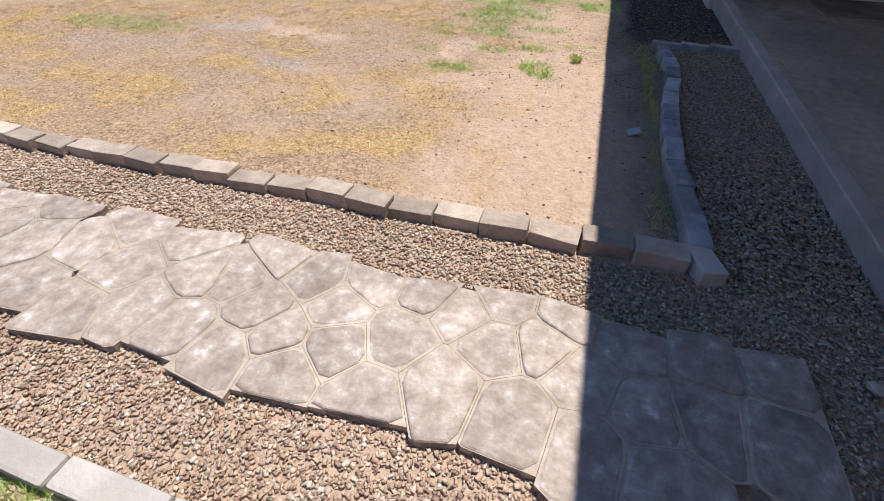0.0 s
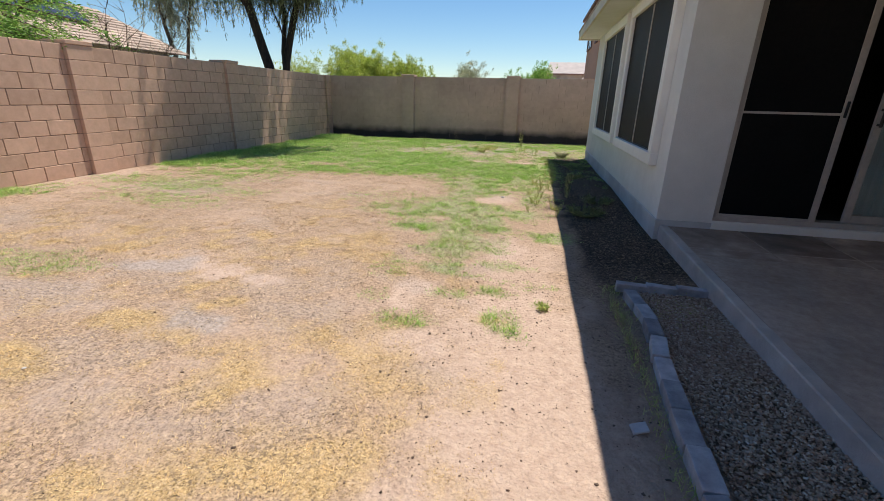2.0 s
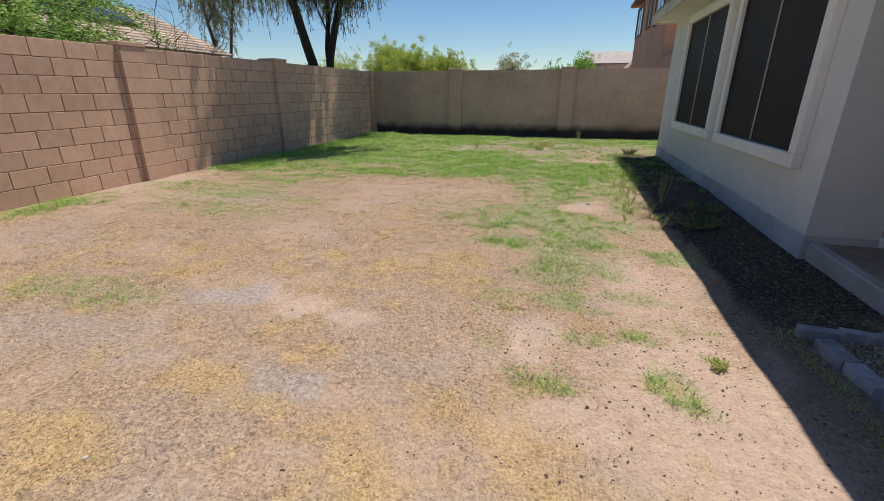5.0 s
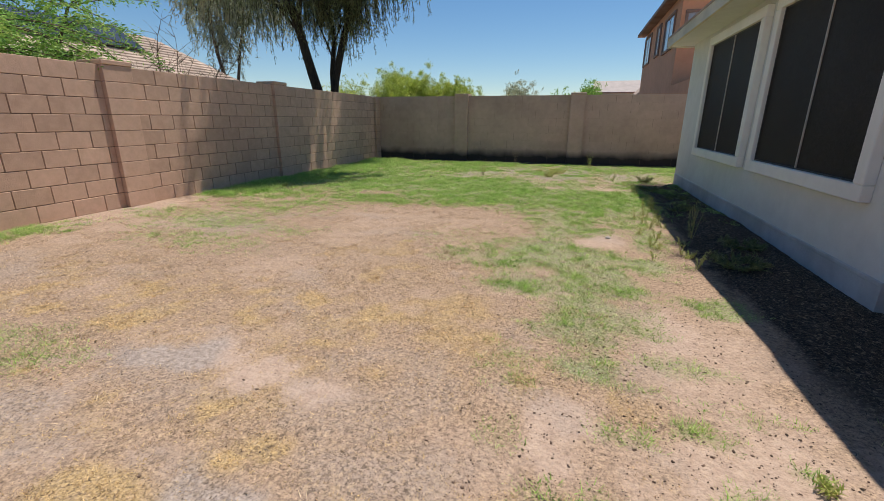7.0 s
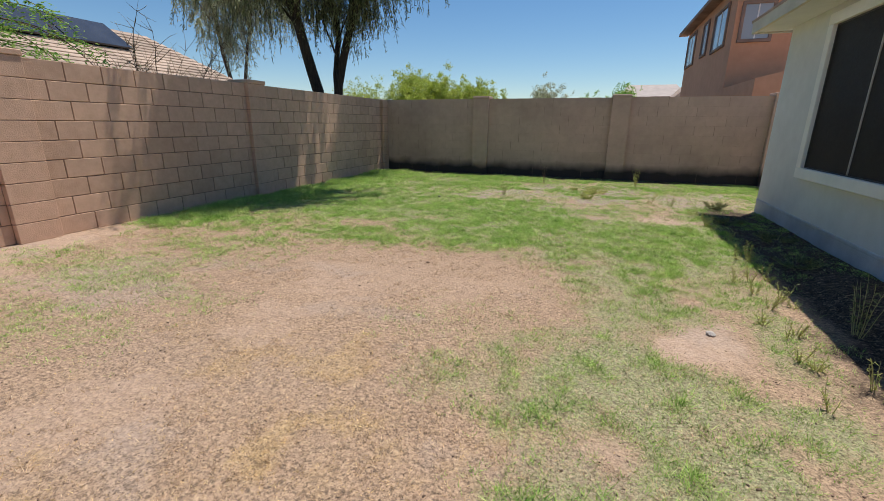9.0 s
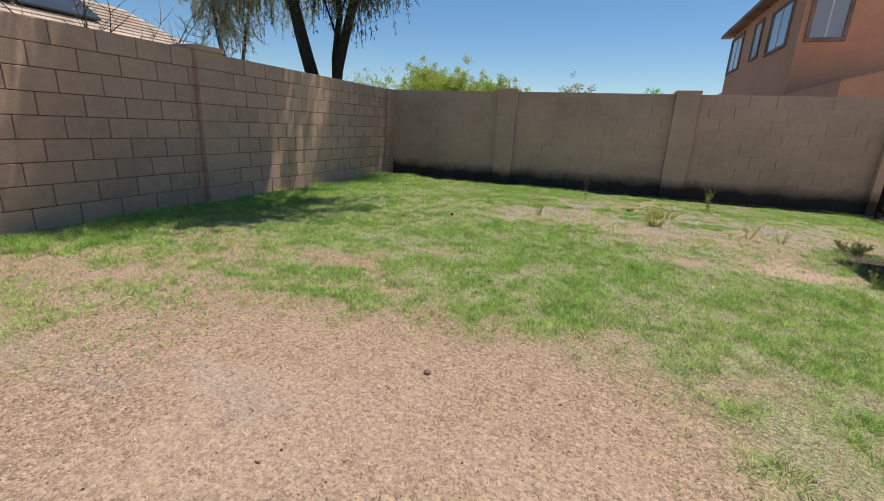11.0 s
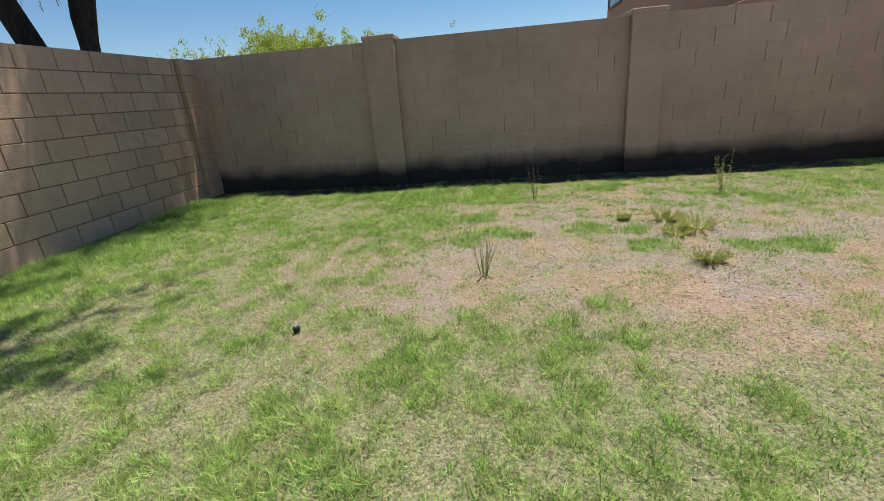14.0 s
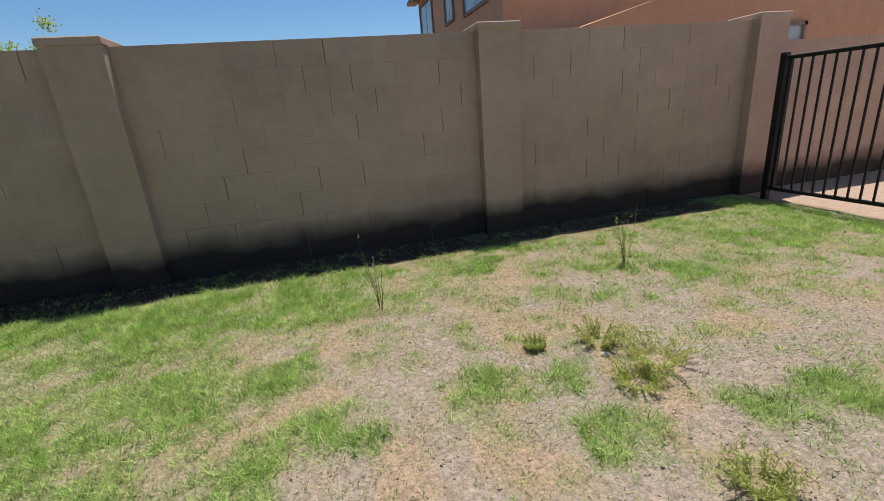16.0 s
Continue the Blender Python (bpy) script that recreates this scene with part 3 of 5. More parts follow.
def build_ground():
    fine_x = np.arange(-6.6, 3.31, 0.04)
    fine_y = np.arange(-1.6, 14.3, 0.04)
    xs = np.concatenate([[-900, -300, -100, -40, -20, -12, -8], fine_x, [4, 5, 7, 10, 20, 40, 100, 300, 900]])
    ys = np.concatenate([[-900, -300, -100, -40, -12, -6, -3], fine_y, [15, 17, 20, 30, 60, 120, 300, 900]])
    X, Y = np.meshgrid(xs, ys)
    Z = relief(X, Y)
    v = np.stack([X.ravel(), Y.ravel(), Z.ravel()], 1)
    w, h = len(xs), len(ys)
    i = (np.arange(h - 1)[:, None] * w + np.arange(w - 1)[None]).ravel()[:, None]
    me = fast_mesh("ground", v, np.concatenate([i + [0, 1, w + 1], i + [0, w + 1, w]]))
    z = {k: looked_up(k, X.ravel(), Y.ravel()) for k in TABLE}
    z["sand"] = np.maximum(z["sand"], np.maximum(0.8 * (Y.ravel() < 0.40), 0.9 * (X.ravel() > 2.65)))
    z["green"] = z["green"] * (X.ravel() < 2.65)
    for name, values in (("turf", z["turf"]), ("green", z["green"]), ("sand", z["sand"]), ("grey", z["grey"]), ("straw", z["gold"]), ("damp_shade", z["damp_shade"])):
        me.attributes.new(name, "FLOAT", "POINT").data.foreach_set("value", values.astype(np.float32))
    me.polygons.foreach_set("use_smooth", np.ones(len(me.polygons), bool))
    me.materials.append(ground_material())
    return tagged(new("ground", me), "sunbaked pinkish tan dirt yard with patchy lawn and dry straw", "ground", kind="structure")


def scatter(n, key, power=1.0, x=(-6.25, 2.5), y=(0.5, 13.85)):
    px, py = rng.uniform(*x, n), rng.uniform(*y, n)
    keep = rng.random(n) < looked_up(key, px, py) ** power
    return px[keep], py[keep]


def tufted(n, key, per, spread, power=1.0, **area):
    """Places in small tufts, and the direction in which each blade leans out of its tuft."""
    cx, cy = scatter(n, key, power, **area)
    k = rng.integers(per // 2, per + 1, len(cx))
    cx, cy = np.repeat(cx, k), np.repeat(cy, k)
    ox, oy = rng.normal(scale=spread, size=len(cx)), rng.normal(scale=spread, size=len(cx))
    return cx + ox, cy + oy, np.arctan2(oy, ox) + rng.normal(scale=0.5, size=len(cx))


def blades(px, py, height, width, lean, b=None):
    n = len(px)
    a = rng.uniform(0, 2 * np.pi, n)
    b = rng.uniform(0, 2 * np.pi, n) if b is None else b
    p = np.stack([np.cos(a), np.sin(a), np.zeros(n)], 1) * (width / 2)[:, None]
    over = np.stack([np.cos(b), np.sin(b), np.zeros(n)], 1) * (lean * height)[:, None]
    base = np.stack([px, py, relief(px, py) - 0.003], 1)
    up = np.zeros((n, 3))
    up[:, 2] = height
    v = np.stack([base - p, base + p, base + up + over], 1)
    return v.reshape(-1, 3), np.arange(n * 3).reshape(-1, 3)


build_ground()
px, py, out = tufted(240000, "green", 12, 0.014, 1.15)
h = rng.uniform(0.014, 0.042, len(px)) * (0.7 + 0.9 * fbm(px * 1.7, py * 1.7, 91)) * (1.0 + 0.8 * (px < -5.4) + 0.45 * step(12.4, 13.2, py) * (px < -1.8)) * (0.55 + 0.45 * step(0.25, 0.8, looked_up("green", px, py)))
lawn = part("lawn_grass", fast_mesh("lawn_grass", *blades(px, py, h, rng.uniform(0.0025, 0.005, len(px)), rng.uniform(0.2, 1.6, len(px)), out)), GRASS)
tagged(lawn, "patchy green and yellowing short lawn grass", "grass", kind="stuff")
px, py = scatter(900000, "haze", 1.0)
h = rng.uniform(0.006, 0.021, len(px))
haze = part("thin_grass", fast_mesh("thin_grass", *blades(px, py, h, rng.uniform(0.0025, 0.0045, len(px)), rng.uniform(0.4, 2.2, len(px)))), HAZE)
tagged(haze, "thin pale yellow-green grass between the tufts", "grass", kind="stuff")
px, py, out = tufted(125000, "dead", 10, 0.011, 1.1)
h = rng.uniform(0.005, 0.021, len(px))
dry = part("dry_grass", fast_mesh("dry_grass", *blades(px, py, h, rng.uniform(0.0025, 0.005, len(px)), rng.uniform(0.3, 1.8, len(px)), out)), STRAW)
tagged(dry, "short dead tan grass stubble on bare soil", "grass", kind="stuff")
px, py, out = tufted(90000, "gold", 10, 0.016, 1.0, y=(0.5, 5.8))
h = rng.uniform(0.004, 0.013, len(px))
gold = part("golden_straw", fast_mesh("golden_straw", *blades(px, py, h, rng.uniform(0.003, 0.006, len(px)), rng.uniform(0.6, 2.4, len(px)), out)), GOLD)
tagged(gold, "matted golden straw lying on dry soil", "straw", kind="stuff")
n = 400000
px, py = rng.uniform(-6.2, 1.0, n), rng.uniform(0.55, 13.5, n)
keep = rng.random(n) < (0.8 - 0.68 * looked_up("sand", px, py)) * (0.08 + 0.92 * step(0.50, 0.64, fbm(px * 10, py * 10, 151, 3))) * (0.4 + 0.6 * step(0.42, 0.58, fbm(px * 2, py * 2, 157, 3)))
px, py = px[keep], py[keep]
litter = part("dead_litter", fast_mesh("dead_litter", *blades(px, py, rng.uniform(0.002, 0.010, len(px)), rng.uniform(0.003, 0.008, len(px)), rng.uniform(0.8, 3.0, len(px)))), LITTER)
tagged(litter, "dark flecks of dead grass and soil litter", "litter", kind="stuff")

# ---- block walls ----
WALL_TOP, CAP_TOP, COURSE = 1.855, 1.915, 1.855 / 9
WEST, NORTH = -6.34, 13.965


def pilaster(name, w, d, parent, material, gap, capped=True):
    """A square block pier with recessed courses and a flat cap."""
    bm = bmesh.new()
    for k in range(9):
        box(bm, 0, 0, k * COURSE + gap / 2, w, d, (k + 1) * COURSE - gap / 2, 0.004 if gap > 0.005 else 0.0006)
    ob = part(name, bm, material, parent)
    part("core", box(bmesh.new(), 0.009, 0.009, 0, w - 0.009, d - 0.009, WALL_TOP), MORTAR if gap > 0.005 else material, ob)
    if capped:
        part("cap", box(bmesh.new(), -0.012, -0.012, WALL_TOP, w + 0.012, d + 0.012, CAP_TOP, 0.008), material, ob)
    return ob


def darken_base(m, top):
    """Blends the foot of the wall to near black up to a ragged line."""
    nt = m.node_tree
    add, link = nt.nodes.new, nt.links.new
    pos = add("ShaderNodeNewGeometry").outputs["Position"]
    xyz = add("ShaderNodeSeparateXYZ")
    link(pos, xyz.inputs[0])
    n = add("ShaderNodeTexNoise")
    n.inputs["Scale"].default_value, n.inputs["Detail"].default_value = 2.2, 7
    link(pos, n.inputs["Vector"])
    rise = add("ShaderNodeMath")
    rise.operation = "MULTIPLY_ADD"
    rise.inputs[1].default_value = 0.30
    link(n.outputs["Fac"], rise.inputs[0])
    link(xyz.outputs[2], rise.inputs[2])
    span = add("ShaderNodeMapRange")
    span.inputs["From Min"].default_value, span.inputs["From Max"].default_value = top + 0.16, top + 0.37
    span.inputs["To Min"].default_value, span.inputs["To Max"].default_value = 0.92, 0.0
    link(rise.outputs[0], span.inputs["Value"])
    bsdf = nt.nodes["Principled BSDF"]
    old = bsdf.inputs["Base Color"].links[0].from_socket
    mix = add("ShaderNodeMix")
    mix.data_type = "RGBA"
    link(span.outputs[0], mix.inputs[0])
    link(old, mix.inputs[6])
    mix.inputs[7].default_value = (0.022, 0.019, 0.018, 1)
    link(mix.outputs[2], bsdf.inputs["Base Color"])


darken_base(BLOCK_N, 0.15)

wall_west = part("wall_west", boxed((WEST - 0.19, -6.0, 0, WEST - 0.010, 13.66, WALL_TOP - 0.004)), MORTAR)
tagged(wall_west, "tan concrete block garden wall with recessed joints", "wall", kind="structure")
wall_north = part("wall_north", boxed((-6.4, NORTH + 0.008, 0, 3.0, NORTH + 0.19, WALL_TOP - 0.004), (3.0, NORTH + 0.008, 0, 9.0, NORTH + 0.19, WALL_TOP - COURSE - 0.004)), MORTAR)
tagged(wall_north, "brown painted block garden wall turning near black towards its foot", "wall", kind="structure")
wall_south = part("wall_south", boxed((-6.5, -6.2, 0, 7.2, -6.0, WALL_TOP)), BLOCK_W)
tagged(wall_south, "tan block garden wall", "wall", kind="structure")

PIERS_W = (-1.5, 1.95, 5.40, 8.85)
for y in PIERS_W:
    p = pilaster("pilaster", 0.40, 0.40, wall_west, BLOCK_W, 0.006)
    p.location = (WEST - 0.40 + 0.06, y, 0)
p = pilaster("pilaster", 0.37, 0.38, wall_west, BLOCK_W, 0.006, False)
p.location = (-6.65, 13.68, 0)
PIERS_N = (-3.835, -0.56, 2.56)
for x in PIERS_N:
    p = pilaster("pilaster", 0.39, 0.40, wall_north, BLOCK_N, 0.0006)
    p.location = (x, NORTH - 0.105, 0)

# ---- own house ----
HX, HY0, HY1, HTOP = 1.565, 4.19, 10.44, 2.72
DOOR0, DOOR1, DOOR_Z0, DOOR_Z1 = 2.05, 3.95, 0.25, 2.3
WIN = ((4.53, 6.70), (6.97, 9.14))
WZ0, WZ1 = 0.66, 2.42


def house_wall():
    rows = [(HX, HY0, 0.2, HX + 0.2, HY1, WZ0 + 0.1), (HX, HY0, WZ1 - 0.1, HX + 0.2, HY1, HTOP)]
    y = HY0
    for y0, y1 in WIN:
        rows.append((HX, y, WZ0 + 0.1, HX + 0.2, y0 + 0.11, WZ1 - 0.1))
        y = y1 - 0.11
    rows.append((HX, y, WZ0 + 0.1, HX + 0.2, HY1, WZ1 - 0.1))
    rows += [(HX + 0.2, HY0, 0.2, DOOR0, HY0 + 0.2, HTOP), (DOOR0, HY0, DOOR_Z1, DOOR1, HY0 + 0.2, HTOP), (DOOR1, HY0, 0.1, 6.6, HY0 + 0.2, HTOP),
             (HX + 0.2, HY1 - 0.2, 0.2, 9.0, HY1, HTOP), (6.6, -6.0, 0, 6.8, HY0 + 0.2, HTOP)]
    return boxed(*rows)


w = part("wall_east", house_wall(), STUCCO)
tagged(w, "pale grey sand-finish stucco house wall", "wall", kind="structure")
p = part("trim", boxed((HX - 0.004, HY0 - 0.004, 0, HX + 0.2, HY1 + 0.004, 0.20), (HX + 0.2, HY0 - 0.004, 0, DOOR0, HY0 + 0.2, 0.198)), PLINTH)
tagged(p, "weathered blue-grey painted footing of the house wall", "plinth", kind="structure")
part("ledge", boxed((HX - 0.012, HY0 - 0.012, 0.17, HX + 0.03, HY1, 0.206), bevel=0.006), PLINTH, p)

for i, (y0, y1) in enumerate(WIN):
    bm = bmesh.new()
    t, d = 0.12, 0.075
    for row in ((HX - d, y0, WZ0, HX + 0.002, y1, WZ0 + t), (HX - d, y0, WZ1 - t, HX + 0.002, y1, WZ1),
                (HX - d, y0, WZ0 + t, HX + 0.002, y0 + t, WZ1 - t), (HX - d, y1 - t, WZ0 + t, HX + 0.002, y1, WZ1 - t)):
        box(bm, *row, bevel=0.007)
    win = part("window_%d" % (i + 1), bm, TRIM)
    tagged(win, "house window with broad cream foam trim and dark sun screens", "window", kind="structure")
    a, b, m = y0 + t, y1 - t, (y0 + y1) / 2
    f0, f1, z0, z1 = HX - 0.035, HX + 0.02, WZ0 + t, WZ1 - t
    part("window_frame", boxed((f0, a, z0, f1, b, z0 + 0.014), (f0, a, z1 - 0.014, f1, b, z1), (f0, a, z0 + 0.014, f1, a + 0.014, z1 - 0.014), (f0, b - 0.014, z0 + 0.014, f1, b, z1 - 0.014), bevel=0.002), BRONZE, win, "dark bronze screen frame")
    part("mullion", boxed((f0 - 0.004, m - 0.007, z0 + 0.014, f1, m + 0.007, z1 - 0.014), bevel=0.002), ALU, win)
    for c, e in ((a + 0.014, m - 0.007), (m + 0.007, b - 0.014)):
        part("screen", boxed((f0 + 0.008, c, z0 + 0.014, f0 + 0.02, e, z1 - 0.014)), SCREEN, win, "dark woven sun screen")

door = part("door_1", boxed((DOOR0, HY0 + 0.02, DOOR_Z0, DOOR0 + 0.035, HY0 + 0.14, DOOR_Z1), (DOOR1 - 0.035, HY0 + 0.02, DOOR_Z0, DOOR1, HY0 + 0.14, DOOR_Z1),
                            (DOOR0, HY0 + 0.02, DOOR_Z0 - 0.03, DOOR1, HY0 + 0.14, DOOR_Z0 + 0.02), (DOOR0, HY0 + 0.02, DOOR_Z1 - 0.04, DOOR1, HY0 + 0.14, DOOR_Z1), bevel=0.004), ALU)
tagged(door, "sliding patio door with a black insect screen", "door", kind="structure")
part("sill", boxed((DOOR0 - 0.0, HY0 - 0.02, 0.14, DOOR1, HY0 + 0.16, DOOR_Z0 - 0.03), bevel=0.008), TRIM, door, "pale painted step under the door")
sc = part("screen_frame", boxed((2.085, HY0 + 0.03, DOOR_Z0 + 0.02, 2.105, HY0 + 0.05, 2.26), (2.845, HY0 + 0.03, DOOR_Z0 + 0.02, 2.90, HY0 + 0.055, 2.26),
                                (2.105, HY0 + 0.03, 1.185, 2.845, HY0 + 0.05, 1.205), (2.105, HY0 + 0.03, DOOR_Z0 + 0.02, 2.845, HY0 + 0.05, DOOR_Z0 + 0.04), bevel=0.002), ALU, door, "almond screen frame with a thin middle rail")
part("screen", boxed((2.105, HY0 + 0.036, DOOR_Z0 + 0.04, 2.845, HY0 + 0.044, 2.26)), SCREEN_DARK, sc, "black insect screen")
part("latch", boxed((2.86, HY0 + 0.018, 1.17, 2.882, HY0 + 0.03, 1.30), bevel=0.003), BLACK_PLASTIC, sc)
leafd = part("door_leaf", boxed((3.14, HY0 + 0.08, DOOR_Z0 + 0.02, 3.20, HY0 + 0.11, 2.26), (3.2, HY0 + 0.08, DOOR_Z0 + 0.02, 3.9, HY0 + 0.11, DOOR_Z0 + 0.09), bevel=0.004), ALU, door)
gl = part("pane", boxed((3.2, HY0 + 0.09, DOOR_Z0 + 0.09, 3.9, HY0 + 0.096, 2.26)), GLASS, leafd)
gl.visible_shadow = False
part("door_handle", boxed((3.15, HY0 + 0.035, 1.10, 3.175, HY0 + 0.05, 1.26), (3.15, HY0 + 0.05, 1.11, 3.175, HY0 + 0.08, 1.13), (3.15, HY0 + 0.05, 1.23, 3.175, HY0 + 0.08, 1.25), bevel=0.004), BRASS, leafd, "dark metal handle")
bm = bmesh.new()
for k in range(9):
    box(bm, 3.24 + k * 0.085, HY0 + 0.20 + 0.012 * (k % 2), DOOR_Z0 + 0.03, 3.33 + k * 0.085, HY0 + 0.222 + 0.012 * (k % 2), 2.26, bevel=0.005)
tagged(part("vertical_blind", bm, CURTAIN), "pale grey-green vertical blind behind the glass", "blind")
r = part("wall_room", boxed((HX + 0.2, 8.0, 0.15, 6.6, 8.1, HTOP), (6.5, HY0 + 0.2, 0.15, 6.6, 8.0, HTOP), (HX + 0.2, HY0 + 0.2, 0.15, 6.5, 8.0, 0.22), (HX + 0.2, HY0 + 0.2, 2.62, 6.5, 8.0, 2.70)), ROOM)
tagged(r, "dim interior room behind the door", "room", kind="structure")

# roof over house and patio
roof = part("roof", boxed((1.28, -6.0, 2.50, 6.8, HY0, 2.56), (1.18, HY0 - 0.3, 2.52, 1.6, 10.60, 2.54)), STUCCO)
tagged(roof, "low tiled house roof with a cream painted eave", "roof", kind="structure")
part("fascia", boxed((1.14, -6.0, 2.50, 1.18, 10.66, 2.66), bevel=0.004), FASCIA, roof, "cream painted fascia board")
bm = bmesh.new()
v = [bm.verts.new(c) for c in ((1.13, -6, 2.68), (5.5, -6, 4.1), (5.5, 10.70, 4.1), (1.13, 10.70, 2.68), (1.13, -6, 2.645), (5.5, -6, 4.0), (5.5, 10.70, 4.0), (1.13, 10.70, 2.645))]
for f in ((0, 1, 2, 3), (7, 6, 5, 4), (0, 4, 5, 1), (2, 6, 7, 3), (0, 3, 7, 4), (1, 5, 6, 2)):
    bm.faces.new([v[k] for k in f])
part("tile_deck", bm, ROOF, roof)
part("rake_board", boxed((1.18, 10.60, 2.50, 1.62, 10.66, 2.66), bevel=0.004), FASCIA, roof)

# ---- patio ----
def falling(bm):
    """Lets the top of a slab fall gently away from the house."""
    for v in bm.verts:
        if v.co.z > 0.05:
            v.co.z = max(0.035, v.co.z - (HY0 - v.co.y) * 0.019)
    return bm


patio = part("patio", falling(boxed((1.68, -6.0, 0, 6.6, HY0, 0.141))), JOINT)
tagged(patio, "stained brown concrete patio scored into squares", "patio", kind="structure")
tagged(part("slab_edge", falling(boxed((1.60, -6.0, 0, 1.68, HY0 - 0.006, 0.146), bevel=0.008)), KERB, patio), "pale concrete patio edge")
for ix in range(8):
    for iy in range(16):
        x0, y0 = 1.686 + ix * 0.61, HY0 - 0.008 - (iy + 1) * 0.61
        if y0 > -2.5:
            part("slab_panel", falling(boxed((x0, y0, 0.03, x0 + 0.597, y0 + 0.597, 0.148), bevel=0.004)), SLAB, patio)

# ---- flagstone path ----
SEEDS = [(-1.36, .03), (-.99, -.01), (-1.58, 0), (-1.5, -.14), (-1.29, -.19), (-1.07, -.13), (-1.11, -.38), (-.83, -.21), (-.69, -.02), (-.36, 0), (-.57, -.14),
         (-.43, -.11), (-.86, -.40), (-.68, -.33), (-.49, -.37), (-.28, -.22), (.01, -.01), (-.18, -.06), (-.06, -.15), (.2, 0), (-.18, -.29), (0, -.28), (.17, -.2),
         (-.31, -.41), (-.1, -.40), (.15, -.41), (.33, -.31), (.33, -.05), (.44, .03), (.44, -.14), (.58, -.10), (.64, .02), (.54, -.34), (.7, -.18), (.72, -.37),
         (.83, -.02), (1.02, -.02), (.86, -.23), (1.0, -.2), (1.18, -.21), (.89, -.40), (1.2, .0)]
r2 = random.Random(3)
for k in range(20):
    for row in range(3):
        SEEDS.append((-1.83 - k * 0.21 + r2.uniform(-.06, .06), -0.03 - row * 0.185 + r2.uniform(-.04, .04)))


def clip(poly, nx, ny, c):
    """The part of a polygon where nx * x + ny * y <= c."""
    out = []
    for k, (ax, ay) in enumerate(poly):
        bx, by = poly[(k + 1) % len(poly)]
        da, db = nx * ax + ny * ay - c, nx * bx + ny * by - c
        if da <= 0:
            out.append((ax, ay))
        if da * db < 0:
            s = da / (da - db)
            out.append((ax + s * (bx - ax), ay + s * (by - ay)))
    return out


def cell(k, gap):
    x, y = SEEDS[k]
    poly = [(x + 0.165 * math.cos(a), y + 0.165 * math.sin(a)) for a in [i * math.pi / 5 + k for i in range(10)]]
    a, b = 0.16 * math.sin(k * 2.9), 0.14 * math.sin(k * 4.3)
    poly = clip(poly, math.sin(a), math.cos(a), x * math.sin(a) + (0.06 + 0.02 * math.sin(k * 2.3)) * math.cos(a))
    poly = clip(poly, math.sin(b), -math.cos(b), x * math.sin(b) + (0.48 + 0.022 * math.sin(k * 1.7)) * math.cos(b))
    poly = clip(poly, 1, 0, 1.29)
    for j, (u, v) in enumerate(SEEDS):
        if j != k and abs(u - x) < 0.6:
            dx, dy = u - x, v - y
            d = math.hypot(dx, dy)
            poly = clip(poly, dx / d, dy / d, (dx * (u + x) / 2 + dy * (v + y) / 2) / d - gap)
            if len(poly) < 3:
                return []
    return poly


def dense(poly, size=0.03):
    out = []
    for k, (ax, ay) in enumerate(poly):
        bx, by = poly[(k + 1) % len(poly)]
        n = max(1, round(math.hypot(bx - ax, by - ay) / size))
        out += [(ax + (bx - ax) * s / n, ay + (by - ay) * s / n) for s in range(n)]
    return out


def rounded(poly):
    for _ in range(1):
        poly = [((1 - s) * poly[k][0] + s * poly[(k + 1) % len(poly)][0], (1 - s) * poly[k][1] + s * poly[(k + 1) % len(poly)][1])
                for k in range(len(poly)) for s in (0.16, 0.84)]
    return poly


def prism(bm, rings):
    """Stacks outlines with the same number of corners, closed on top."""
    rows = [[bm.verts.new((x, y, z)) for x, y in ring] for ring, z in rings]
    for low, high in zip(rows, rows[1:]):
        for k in range(len(low)):
            bm.faces.new((low[k], low[(k + 1) % len(low)], high[(k + 1) % len(low)], high[k]))
    bm.faces.new(rows[-1])


def shrunk(poly, by):
    cx, cy = sum(p[0] for p in poly) / len(poly), sum(p[1] for p in poly) / len(poly)
    return [(x - (x - cx) * by / max(0.03, math.hypot(x - cx, y - cy)), y - (y - cy) * by / max(0.03, math.hypot(x - cx, y - cy))) for x, y in poly]


path_bed = bmesh.new()
stones = []
for k in range(len(SEEDS)):
    p = cell(k, 0.0005)
    if len(p) > 2:
        prism(path_bed, [(p, 0.0), (p, 0.0305)])
        q = cell(k, 0.0055)
        if len(q) > 2:
            stones.append((k, rounded(q)))
path = part("path", path_bed, JOINT)
tagged(path, "moulded concrete flagstone path with chalky white patches", "path", kind="structure")
for k, q in stones:
    bm = bmesh.new()
    z = 0.036 + 0.004 * math.sin(k * 5.1)
    prism(bm, [(q, 0.012), (q, z - 0.007), (shrunk(q, 0.003), z - 0.003), (shrunk(q, 0.009), z - 0.0005), (shrunk(q, 0.022), z)])
    part("stone", bm, STONE, path)

# ---- edging ----
def paver(name, x, y, turn, size, material, parent, z=0.0, tilt=0.0):
    ob = part(name, size, material, parent)
    ob.matrix_basis = pose(x, y, z, tilt * 0.6, tilt, turn)
    return ob


def paver_mesh(l, w, h):
    bm = bmesh.new()
    box(bm, -l / 2, -w / 2, -0.03, l / 2, w / 2, h, 0.006, 2)
    me = bpy.data.meshes.new("paver")
    bm.to_mesh(me)
    bm.free()
    return me


